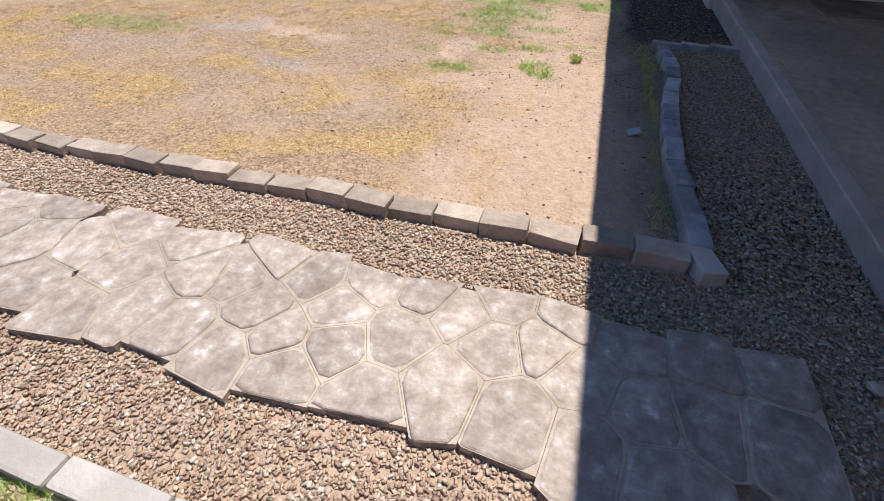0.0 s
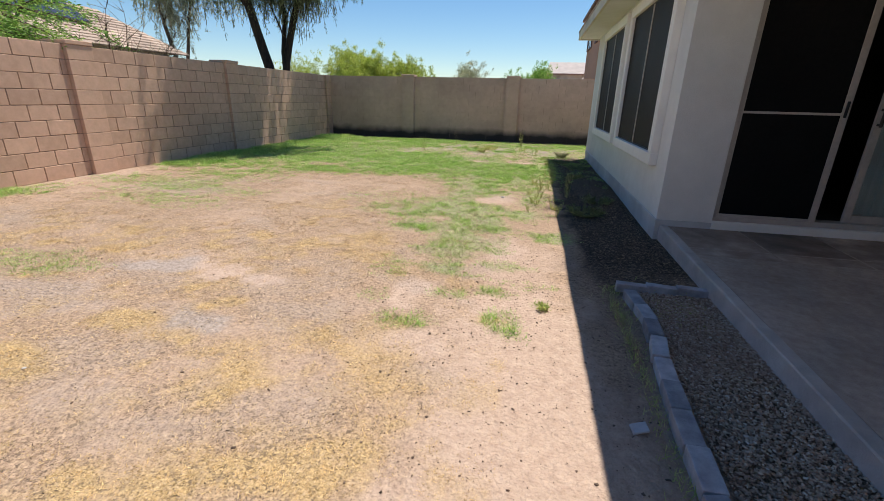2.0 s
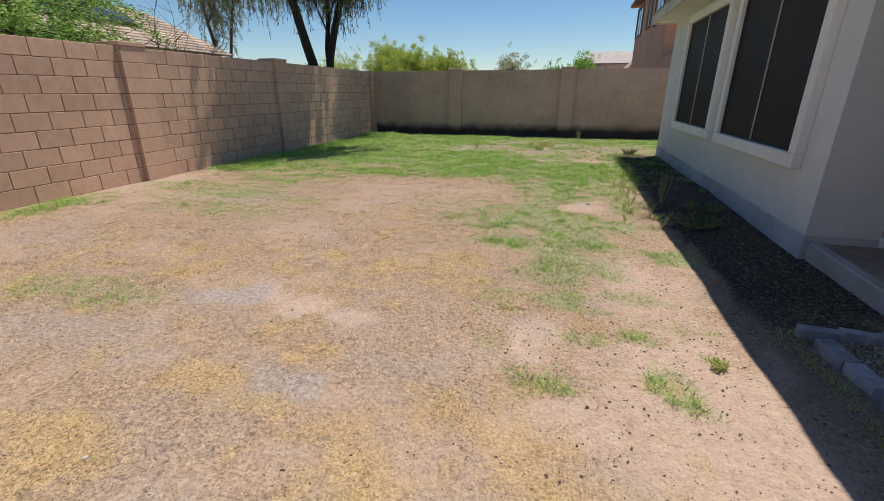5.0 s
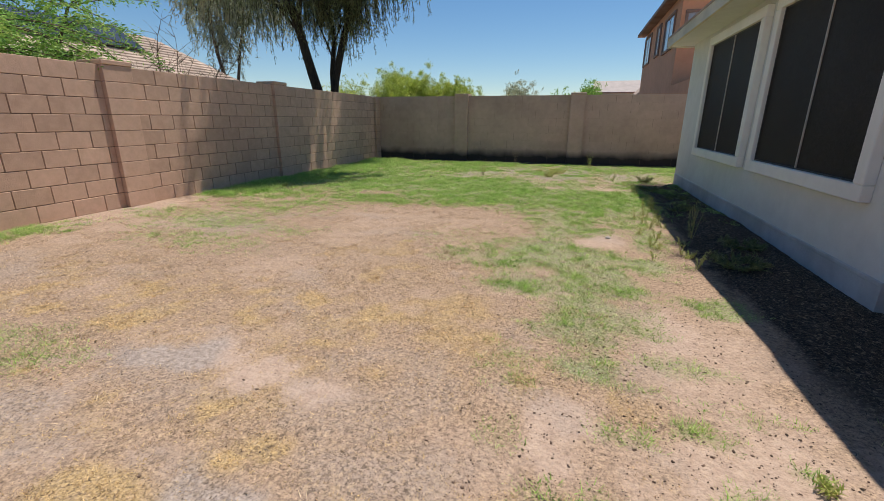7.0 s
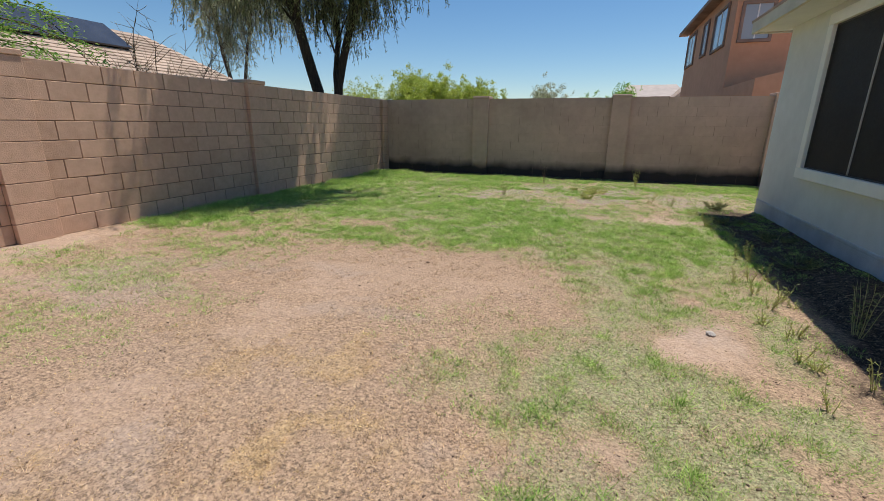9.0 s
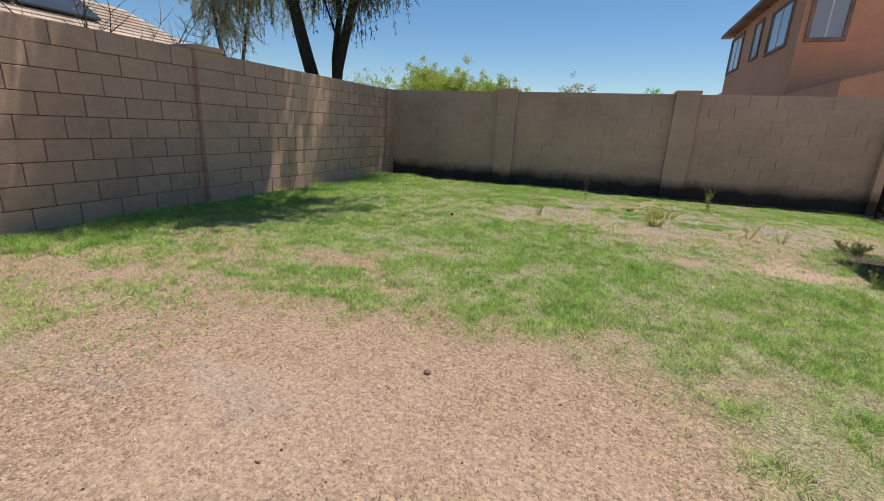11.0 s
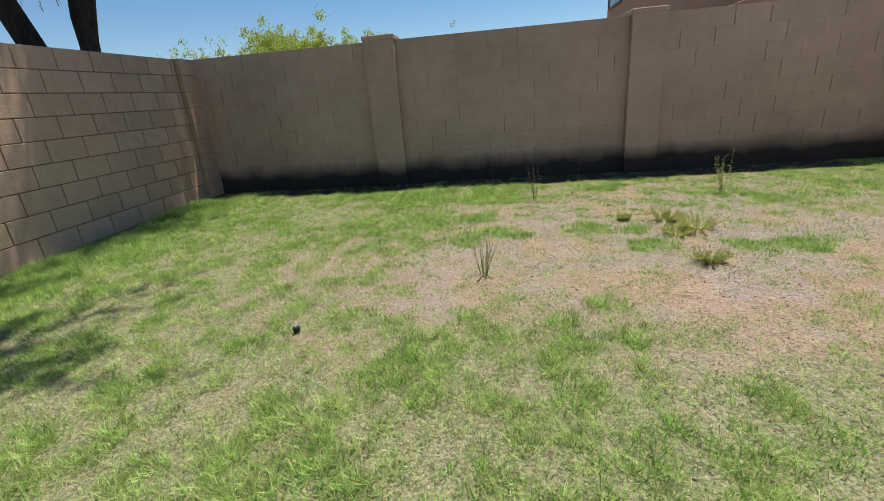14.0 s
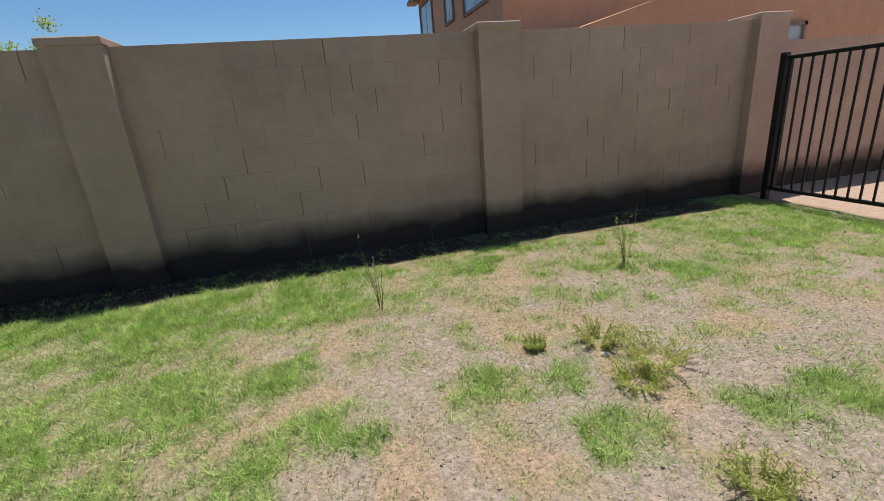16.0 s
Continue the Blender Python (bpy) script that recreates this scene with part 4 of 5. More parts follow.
edge_s = thing("garden_edging", "row of weathered concrete pavers edging the lawn", "edging")
long_paver, short_paver = paver_mesh(0.180, 0.095, 0.063), paver_mesh(0.200, 0.082, 0.055)
x = 0.925
for k in range(33):
    paver("paver", x, 0.412 + 0.012 * math.sin(k * 1.9) - 0.0015 * k, RND.uniform(-5, 5) - 1.0, long_paver, PAVER, edge_s, RND.uniform(-0.014, 0.006), RND.uniform(-2.5, 2.5))
    x -= 0.1855
edge_e = thing("planter_edging", "wavy row of grey concrete pavers round a gravel planter", "edging")
y = 0.56
for k in range(11):
    xx = 1.06 + 0.028 * math.sin(y * 2.9 + 0.9) + 0.02 * (y - 1.5) * (y < 2.5)
    paver("paver", xx, y, 90 + 16 * math.cos(y * 2.9 + 0.9) * -0.5 + RND.uniform(-5, 5), short_paver, PAVER_SHADE, edge_e, RND.uniform(-0.008, 0.006), RND.uniform(-3, 3))
    y += 0.207
paver("paver", 1.065, 0.40, 106, paver_mesh(0.165, 0.085, 0.06), KERB, edge_e, 0.0, 3)
for k in range(3):
    paver("paver", 1.10 + k * 0.20, 2.84 + 0.012 * k, RND.uniform(-4, 2), paver_mesh(0.195, 0.06, 0.055), PAVER_SHADE, edge_e, 0, 2)

kerb = thing("lawn_kerb", "pale cast concrete kerb along the gravel", "kerb")
for k in range(20):
    ob = part("kerb_block", box(bmesh.new(), -0.145, -0.038, -0.02, 0.145, 0.038, 0.05, 0.012, 2), KERB, kerb)
    ob.matrix_basis = pose(0.9 - k * 0.297, -0.782, 0, 0, 0, RND.uniform(-1.5, 1.5))


# ---- gravel ----
def chips(px, py, pz, size):
    n = len(px)
    cube = np.array([(x, y, z) for x in (-1, 1) for y in (-1, 1) for z in (-1, 1)], float)
    tris = np.array([(0, 1, 3), (0, 3, 2), (4, 6, 7), (4, 7, 5), (0, 4, 5), (0, 5, 1), (2, 3, 7), (2, 7, 6), (0, 2, 6), (0, 6, 4), (1, 5, 7), (1, 7, 3)])
    v = cube[None] * (rng.uniform(0.55, 1.0, (n, 8, 1))) * np.stack([size * rng.uniform(0.45, 0.8, n), size * rng.uniform(0.3, 0.55, n), size * rng.uniform(0.13, 0.28, n)], 1)[:, None]
    v += rng.normal(scale=0.08, size=v.shape) * size[:, None, None]
    a, b = rng.uniform(0, 2 * np.pi, n), rng.normal(scale=0.45, size=n)
    y1, z1 = v[..., 1] * np.cos(b)[:, None] - v[..., 2] * np.sin(b)[:, None], v[..., 1] * np.sin(b)[:, None] + v[..., 2] * np.cos(b)[:, None]
    x1 = v[..., 0]
    out = np.stack([x1 * np.cos(a)[:, None] - y1 * np.sin(a)[:, None] + px[:, None], x1 * np.sin(a)[:, None] + y1 * np.cos(a)[:, None] + py[:, None], z1 + pz[:, None]], -1)
    return out.reshape(-1, 3), (np.arange(n)[:, None, None] * 8 + tris[None]).reshape(-1, 3)


def bed(n, x, y, lift=0.0):
    return rng.uniform(*x, n), rng.uniform(*y, n), rng.uniform(0.0, 0.009, n) + lift


rows = [bed(19000, (-2.6, 1.6), (0.03, 0.345)), bed(2300, (-6.2, -2.6), (0.03, 0.345)), bed(14000, (-2.2, 1.6), (-0.745, -0.45)), bed(1300, (-6.2, -2.2), (-0.745, -0.45)),
        bed(15000, (1.11, 1.6), (0.34, 2.80), 0.008), bed(1700, (1.27, 1.6), (-0.5, 0.05))]
px, py, pz = (np.concatenate([r[k] for r in rows]) for k in range(3))
gravel = part("gravel", fast_mesh("gravel", *chips(px, py, pz, rng.uniform(0.006, 0.014, len(px)))), GRAVEL)
tagged(gravel, "pinkish tan crushed gravel chips", "gravel", kind="stuff")
n = 2600
px, py = np.concatenate([rng.uniform(-0.8, 1.0, n), rng.uniform(-6, 1.4, 4000)]), np.concatenate([np.clip(rng.normal(2.7, 1.1, n), 0.55, 12), rng.uniform(1, 13.5, 4000)])
keep = (py < 13.6) & ((px < 0.97) | (py > 2.95))
px, py = px[keep], py[keep]
crumbs = part("soil_crumbs", fast_mesh("soil_crumbs", *chips(px, py, relief(px, py) + 0.002, 0.003 + np.minimum(rng.exponential(0.0022, len(px)), 0.010))), CLOD)
tagged(crumbs, "small dark soil crumbs and pebbles on bare dirt", "soil", kind="stuff")
n = 5200
px, py = rng.normal(-0.5, 1.1, n), rng.uniform(8.9, 12.9, n)
keep = rng.random(n) < (1 - np.clip(1.3 * looked_up("green", px, py), 0, 1)) * (0.25 + 0.75 * step(0.42, 0.6, fbm(px * 3, py * 3, 171, 4)))
px, py = px[keep], py[keep]
clods = part("soil_clods", fast_mesh("soil_clods", *chips(px, py, relief(px, py) + 0.003, rng.uniform(0.004, 0.011, len(px)))), SOIL_CLOD)
tagged(clods, "pale tan broken soil clods in the thin lawn", "soil", kind="stuff")
px, py = rng.uniform(-3, 0.85, 30000), rng.uniform(-1.5, -0.825, 30000)
g2 = part("lawn_grass", fast_mesh("lawn_grass", *blades(px, py, rng.uniform(0.02, 0.06, len(px)), rng.uniform(0.003, 0.005, len(px)), rng.uniform(0.2, 1.0, len(px)))), GRASS)
tagged(g2, "green lawn grass behind the kerb", "grass", kind="stuff")
px, py = np.concatenate([rng.normal(0.965, 0.03, 1100), rng.normal(1.3, 0.13, 600)]), np.concatenate([rng.uniform(0.6, 2.9, 1100), rng.normal(2.55, 0.14, 600)])
g3 = part("weedy_grass", fast_mesh("weedy_grass", *blades(px, py, rng.uniform(0.012, 0.045, len(px)), rng.uniform(0.0025, 0.005, len(px)), rng.uniform(0.3, 1.2, len(px)))), WEEDLEAF)
tagged(g3, "thin weeds along the planter pavers", "weeds", kind="stuff")

# ---- side gate ----
gate = thing("metal_gate", "black steel picket gate across the side yard", "gate", (2.60, 13.58, 0))
part("post", box(bmesh.new(), -0.03, -0.03, 0, 0.03, 0.03, 1.49, 0.003), STEEL, gate)
part("gate_frame", boxed((-0.016, -2.95, 1.42, 0.016, -0.03, 1.455), (-0.016, -2.95, 0.105, 0.016, -0.03, 0.14), (-0.018, -0.085, 0.14, 0.018, -0.05, 1.42), bevel=0.003), STEEL, gate)
bar = box(bmesh.new(), -0.008, -0.008, 0.13, 0.008, 0.008, 1.43, 0.001)
me = bpy.data.meshes.new("picket")
bar.to_mesh(me)
bar.free()
for k in range(27):
    part("picket", me, STEEL, gate).location = (0, -0.17 - k * 0.103, 0)
part("post", box(bmesh.new(), -0.03, -3.0, 0, 0.03, -2.94, 1.49, 0.003), STEEL, gate)


# ---- trees ----
def bent(start, way, length, droop, r, n=7, wander=0.12):
    """A branch line that starts along way and bends down (or up) as it goes."""
    pts, p, d = [np.array(start, float)], np.array(start, float), np.array(way, float)
    d /= np.linalg.norm(d)
    for _ in range(n):
        d = d + np.array([0, 0, -droop / n]) + r.normal(scale=wander, size=3) / 2
        d /= np.linalg.norm(d)
        p = p + d * length / n
        pts.append(p)
    return np.array(pts)


def spline(points, n=10):
    points = np.array(points, float)
    t = np.linspace(0, len(points) - 1, n)
    out = np.stack([np.interp(t, range(len(points)), points[:, k]) for k in range(3)], 1)
    return out + np.sin(np.arange(n)[:, None] * 1.3 + points[0, :1]) * 0.03


def drooping_tree(name, label, stems, leaves_each, strand_len, leaf_size, leaf_material, bark, seed, droop=1.6):
    """Forked stems; each carries limbs into a crown of its own, from which leafy strands hang."""
    r = np.random.default_rng(seed)
    base = np.array(stems[0][0][0], float)
    tree = thing(name, label, "tree", stems[0][0][0])
    foliage = Pile()
    for line, r0, r1, crown, radius, limbs, strands, low, spread in stems:
        wood, hang = Pile(), []
        pts = spline(line, 12)
        wood.tube(pts - base, np.linspace(r0, r1, len(pts)), 9)
        for k in range(limbs):
            at = pts[r.integers(len(pts) // 2, len(pts))]
            goal = np.array(crown) + r.normal(size=3) * np.array(radius) * 0.7
            goal[2] = max(goal[2], at[2] + 0.2)
            way = goal - at
            l = bent(at, way + np.array([0, 0, 0.4]), np.linalg.norm(way), 0.4, r, 8)
            wood.tube(l - base, np.linspace(r1 * 0.5, 0.010, len(l)), 5)
            hang += [l[j] + (l[min(j + 1, len(l) - 1)] - l[j]) * s for j in range(3, len(l)) for s in (0, 0.5)]
        hang = np.array(hang)
        for k in range(strands):
            at = hang[r.integers(len(hang))]
            out = at - np.array(crown)
            way = np.array([out[0], out[1], 0]) * 0.2 + r.normal(scale=0.5, size=3) + np.array([0, 0, 0.2])
            length = strand_len * r.uniform(0.4, 1.2)
            if at[2] - length < low:
                length = max(0.35, at[2] - low + r.uniform(-0.5, 0.5))
            l = bent(at, way, length, droop * 2, r, 8, 0.16)
            wood.tube(l - base, 0.005, 3)
            n = leaves_each
            u = r.uniform(0.02, 1, n) * (len(l) - 1)
            i = np.minimum(u.astype(int), len(l) - 2)
            here = l[i] + (l[i + 1] - l[i]) * (u - i)[:, None] + r.normal(scale=0.02, size=(n, 3))
            d = (l[i + 1] - l[i]) / (np.linalg.norm(l[i + 1] - l[i], axis=1)[:, None] + 1e-9)
            foliage.leaves(here - base, d + r.normal(scale=spread, size=(n, 3)) + [0, 0, -0.3], leaf_size * r.uniform(0.6, 1.4, n), leaf_size * (0.14 + 0.09 * spread), r)
        part("trunk" if line is stems[0][0] else "limb", wood.mesh("limb"), bark, tree)
    part("crown", foliage.mesh("crown"), leaf_material, tree)
    return tree


drooping_tree("willow_tree", "dark forked drooping tree with boughs over the block wall", [
    ([(-8.2, 13.65, 0), (-8.22, 13.6, 1.9), (-8.45, 13.5, 3.4), (-8.95, 13.35, 4.6), (-9.5, 12.9, 6.4)], 0.18, 0.08, (-9.5, 12.9, 5.5), (1.2, 1.2, 0.8), 12, 300, 3.1, 0.6),
    ([(-8.0, 14.05, 0), (-7.95, 14.15, 2.0), (-7.95, 14.3, 3.6), (-8.2, 14.4, 6.0)], 0.10, 0.055, (-8.0, 13.9, 5.3), (0.9, 0.9, 0.8), 12, 420, 3.3, 0.6),
    ([(-8.0, 14.0, 0), (-7.95, 14.1, 2.1), (-7.5, 14.3, 3.7), (-7.1, 14.2, 5.0), (-6.9, 13.8, 6.4)], 0.14, 0.07, (-7.2, 13.7, 5.1), (0.9, 1.0, 0.9), 14, 520, 3.2, 0.6),
    ([(-8.6, 13.5, 3.6), (-8.0, 12.8, 5.4), (-6.8, 11.6, 6.6), (-5.8, 10.4, 7.0)], 0.08, 0.05, (-4.5, 10.5, 6.4), (0.65, 0.85, 0.3), 18, 620, 5.6, 2.0),
    ([(-6.0, 10.64, 6.93), (-5.85, 10.0, 6.5), (-5.78, 9.3, 6.0)], 0.05, 0.03, (-5.75, 9.3, 5.55), (0.2, 0.6, 0.3), 14, 480, 3.8, 1.2),
    ([(-7.4, 14.2, 4.0), (-6.8, 14.0, 5.6), (-6.1, 13.8, 6.4)], 0.06, 0.04, (-5.7, 14.0, 5.5), (0.25, 0.75, 0.35), 16, 720, 3.5, 1.0)],
    50, 1.9, 0.10, WILLOW, BARK, 21)
drooping_tree("grey_tree", "sparse grey-green weeping tree beyond the neighbour's roof", [
    ([(-16.0, 18.6, 0), (-16.0, 18.6, 2.5), (-16.3, 18.5, 5.0), (-16.6, 18.2, 7.6)], 0.11, 0.05, (-16.6, 18.3, 6.0), (1.2, 1.2, 1.6), 18, 420, 2.4, 0.7),
    ([(-15.9, 18.7, 0), (-15.7, 18.9, 2.6), (-15.2, 19.2, 5.2), (-15.1, 19.3, 7.4)], 0.09, 0.04, (-15.2, 19.1, 5.6), (1.2, 1.2, 1.6), 18, 420, 2.4, 0.7)],
    44, 1.6, 0.15, GREYLEAF, TWIG, 44)


def round_bush(name, label, place, radius, n, leaf_size, material, seed, category="tree"):
    """A many-stemmed bush: stems fan up from the base, short twigs carry small leaves in clumps."""
    r = np.random.default_rng(seed)
    bush = thing(name, label, category, place)
    wood, foliage = Pile(), Pile()
    rx, ry, rz = radius
    tips = []
    for k in range(46):
        a, u = r.uniform(0, 2 * np.pi), np.sqrt(r.random())
        top = np.array([rx * u * math.cos(a), ry * u * math.sin(a), rz * (0.55 + 1.0 * math.sqrt(max(0.0, 1 - u * u)) * r.uniform(0.75, 1.1))])
        l = bent((0.1 * math.cos(a), 0.1 * math.sin(a), 0), top * [0.6, 0.6, 1.2], np.linalg.norm(top), 0.15, r, 7)
        wood.tube(l, np.linspace(0.045, 0.008, len(l)), 4)
        tips.append(l[3:])
    tips = np.concatenate(tips)
    clumps = tips[r.integers(len(tips), size=1100)] + r.normal(scale=0.26, size=(1100, 3)) * np.array([rx, ry, rz]) / max(radius) * 1.3
    sprays = np.clip(clumps[r.integers(len(clumps), size=n)] + r.normal(scale=0.075, size=(n, 3)) * max(radius) / 2.2, [-99, -99, 0.1], 99)
    foliage.leaves(sprays, r.normal(size=(n, 3)) + [0, 0, 0.8], leaf_size * r.uniform(0.5, 1.4, n), leaf_size * 0.4, r)
    part("stem", wood.mesh("stem"), TWIG, bush)
    part("crown", foliage.mesh("crown"), material, bush)
    return bush


round_bush("palo_verde", "rounded yellow-green palo verde beyond the back wall", (-9.0, 22.9, 0), (2.3, 2.0, 2.0), 90000, 0.09, VERDE, 51)
round_bush("palo_verde", "rounded yellow-green palo verde beyond the back wall", (-6.5, 23.3, 0), (1.8, 1.8, 1.75), 64000, 0.09, VERDE, 52)
round_bush("palo_verde", "thin pale green palo verde beyond the back wall", (-11.6, 22.0, 0), (1.8, 1.6, 1.75), 16000, 0.09, VERDE, 53)
round_bush("dry_bush", "pale dry bush beyond the back wall", (-3.6, 27.5, 0), (1.2, 1.2, 1.85), 22000, 0.10, GREYLEAF, 54)
round_bush("green_bush", "small green bush beyond the back wall", (0.6, 42.0, 0), (1.5, 1.3, 2.5), 20000, 0.16, FERN, 55)
round_bush("green_bush", "small green bush beyond the back wall", (-1.8, 43.0, 0), (1.6, 1.5, 2.1), 16000, 0.16, FERN, 56)


def feather_tree(place, seed):
    r = np.random.default_rng(seed)
    tree = thing("mesquite_tree", "bright green feathery tree leaning over the block wall", "tree", place)
    wood, foliage = Pile(), Pile()
    for k in range(5):
        a = k * 1.26
        l = bent((0, 0, 0), (0.35 * math.cos(a), 0.35 * math.sin(a), 1), 3.0, 0.2, r, 8)
        wood.tube(l, np.linspace(0.06, 0.02, len(l)), 6)
        for f in range(40):
            at = l[r.integers(4, len(l))]
            b = r.uniform(0, 2 * np.pi)
            frond = bent(at, (math.cos(b), math.sin(b) * 1.1, r.uniform(-0.1, 0.55)), r.uniform(0.8, 1.7), 0.75, r, 9, 0.1)
            wood.tube(frond, np.linspace(0.012, 0.003, len(frond)), 3)
            n = 190
            u = r.uniform(0.1, 1, n) * (len(frond) - 1)
            i = np.minimum(u.astype(int), len(frond) - 2)
            here = frond[i] + (frond[i + 1] - frond[i]) * (u - i)[:, None] + r.normal(scale=0.045, size=(n, 3))
            foliage.leaves(here, r.normal(size=(n, 3)) * [1, 1, 0.4] + [0, 0, -0.2], 0.07, 0.02, r)
    part("trunk", wood.mesh("trunk"), TWIG, tree)
    part("crown", foliage.mesh("crown"), FERN, tree)


feather_tree((-8.6, 5.6, 0), 61)

shrub = thing("bare_shrub", "leafless brown twiggy shrub behind the block wall", "shrub", (-11.3, 11.3, 0))
r = np.random.default_rng(66)
tw, lv = Pile(), Pile()
for k in range(26):
    a = r.uniform(0, 2 * np.pi)
    l = bent((0, 0, 0.3), (math.cos(a) * 0.55, math.sin(a) * 0.55, 1), r.uniform(2.2, 3.5), -0.1, r, 9, 0.2)
    tw.tube(l, np.linspace(0.022, 0.005, len(l)), 4)
    for j in range(3, len(l)):
        for _ in range(3):
            s = bent(l[j], r.normal(size=3) + [0, 0, 0.9], r.uniform(0.25, 0.7), -0.1, r, 4, 0.25)
            tw.tube(s, np.linspace(0.007, 0.003, len(s)), 3)
            lv.leaves(s[1:], r.normal(size=(len(s) - 1, 3)), 0.04, 0.012, r)
part("stem", tw.mesh("twigs"), TWIG, shrub)
part("leaves", lv.mesh("leaves"), GREYLEAF, shrub)


# ---- neighbouring houses ----
def quad_mesh(name, faces, thick=0.0):
    bm = bmesh.new()
    for f in faces:
        bm.faces.new([bm.verts.new(c) for c in f])
    if thick:
        bmesh.ops.solidify(bm, geom=bm.faces[:], thickness=thick)
    return bm


west_house = thing("neighbour_house", "single-storey neighbour house with a tan tile hip roof and solar panels", "house", (-16, 4, 0))


def local(ob, rows):
    o = ob.location
    return [tuple(np.array(p) - np.array(o)) for p in rows]


part("wall", boxed((-4.4, -7.6, 0, 2.6, 11.3, 2.6)), PALE, west_house)
C = dict(ne=(-13, 15.75, 2.57), se=(-13, -4, 2.57), nw=(-21, 15.75, 2.57), sw=(-21, -4, 2.57), rn=(-14.95, 13.8, 3.9), rs=(-14.95, -2, 3.9))
hip = part("roof", quad_mesh("roof", [local(west_house, [C[k] for k in f]) for f in (("ne", "rn", "rs", "se"), ("nw", "rn", "ne"), ("sw", "rs", "rn", "nw"), ("se", "rs", "sw"))]), ROOF, west_house)
slope = Vector((-1.95, 0, 1.33)).normalized()
for k in range(13):
    s = k * 0.176
    x, z = -13 + slope.x * s, 2.57 + slope.z * s
    y1, y0 = 15.75 - 1.95 * s / 2.36, -4 + 2.0 * s / 2.36
    row = boxed((0, 0, 0, 0.21, y1 - y0, 0.05), bevel=0.01)
    ob = part("tile_course", row, ROOF, hip)
    ob.matrix_basis = Matrix.Translation(Vector((x + 16, y0 - 4, z + 0.012))) @ Euler((0, radians(26), 0)).to_matrix().to_4x4() @ Matrix.Translation((-0.1, 0, 0))
for i in range(5):
    ob = part("solar_panel", boxed((0, 0, 0, 1.25, 1.66, 0.05), bevel=0.004), SOLAR, west_house, "dark solar panel on the tile roof")
    ob.matrix_basis = Matrix.Translation(Vector((-14.8 + 16, 11.0 - 1.7 * i - 4, 3.94))) @ Euler((0, radians(34.3), 0)).to_matrix().to_4x4()

orange = thing("orange_house", "two-storey orange stucco house with brown trimmed windows", "house", (3.4, 22.5, 0))
part("wall", boxed((0, 0, 0, 9, 10.0, 6.35)), ORANGE, orange)
part("lower_wing", boxed((1.7, -4.5, 0, 12, 0, 3.05)), ORANGE, orange)
bm = bmesh.new()
prof = [(0.0, 2.55), (1.9, 3.06), (1.9, 0), (0, 0)]
a = [bm.verts.new((x - 0.2, -4.5, z)) for x, z in prof]
b = [bm.verts.new((x - 0.2, 0, z)) for x, z in prof]
bm.faces.new(a)
bm.faces.new(b[::-1])
for k in range(4):
    bm.faces.new((a[k], b[k], b[(k + 1) % 4], a[(k + 1) % 4]))
bmesh.ops.recalc_face_normals(bm, faces=bm.faces[:])
part("sloped_parapet", bm, ORANGE, orange)
part("parapet_cap", boxed((1.66, -4.56, 3.05, 12, -4.3, 3.12), bevel=0.01), ORANGE_TRIM, orange)
part("roof", quad_mesh("roof", [[(-0.45, -0.5, 6.3), (4.5, -0.5, 8.0), (4.5, 10.5, 8.0), (-0.45, 10.5, 6.3)], [(4.5, -0.5, 8.0), (9.5, -0.5, 6.3), (9.5, 10.5, 6.3), (4.5, 10.5, 8.0)],
                                [(-0.45, -0.5, 6.15), (-0.45, -0.5, 6.3), (-0.45, 10.5, 6.3), (-0.45, 10.5, 6.15)], [(-0.45, -0.5, 6.15), (0.0, -0.5, 6.15), (0, 10.5, 6.15), (-0.45, 10.5, 6.15)]]), ORANGE_TRIM, orange)


def far_window(x0, y0, z0, x1, y1, z1, facing):
    t = 0.11
    if facing == "x":
        fr = [(-0.07, y0, z0, 0.02, y1, z0 + t), (-0.07, y0, z1 - t, 0.02, y1, z1), (-0.07, y0, z0 + t, 0.02, y0 + t, z1 - t), (-0.07, y1 - t, z0 + t, 0.02, y1, z1 - t)]
        pane = (-0.02, y0 + t, z0 + t, 0.004, y1 - t, z1 - t)
        mid = (-0.035, (y0 + y1) / 2 - 0.03, z0 + t, -0.02, (y0 + y1) / 2 + 0.03, z1 - t)
    else:
        fr = [(x0, -0.07, z0, x1, 0.02, z0 + t), (x0, -0.07, z1 - t, x1, 0.02, z1), (x0, -0.07, z0 + t, x0 + t, 0.02, z1 - t), (x1 - t, -0.07, z0 + t, x1, 0.02, z1 - t)]
        pane = (x0 + t, -0.02, z0 + t, x1 - t, 0.004, z1 - t)
        mid = ((x0 + x1) / 2 - 0.02, -0.035, z0 + t, (x0 + x1) / 2 + 0.02, -0.02, z1 - t)
    win = part("window", boxed(*fr, bevel=0.01), ORANGE_TRIM, orange)
    part("pane", boxed(pane), PANE, win)
    part("mullion", boxed(mid), TRIM, win)


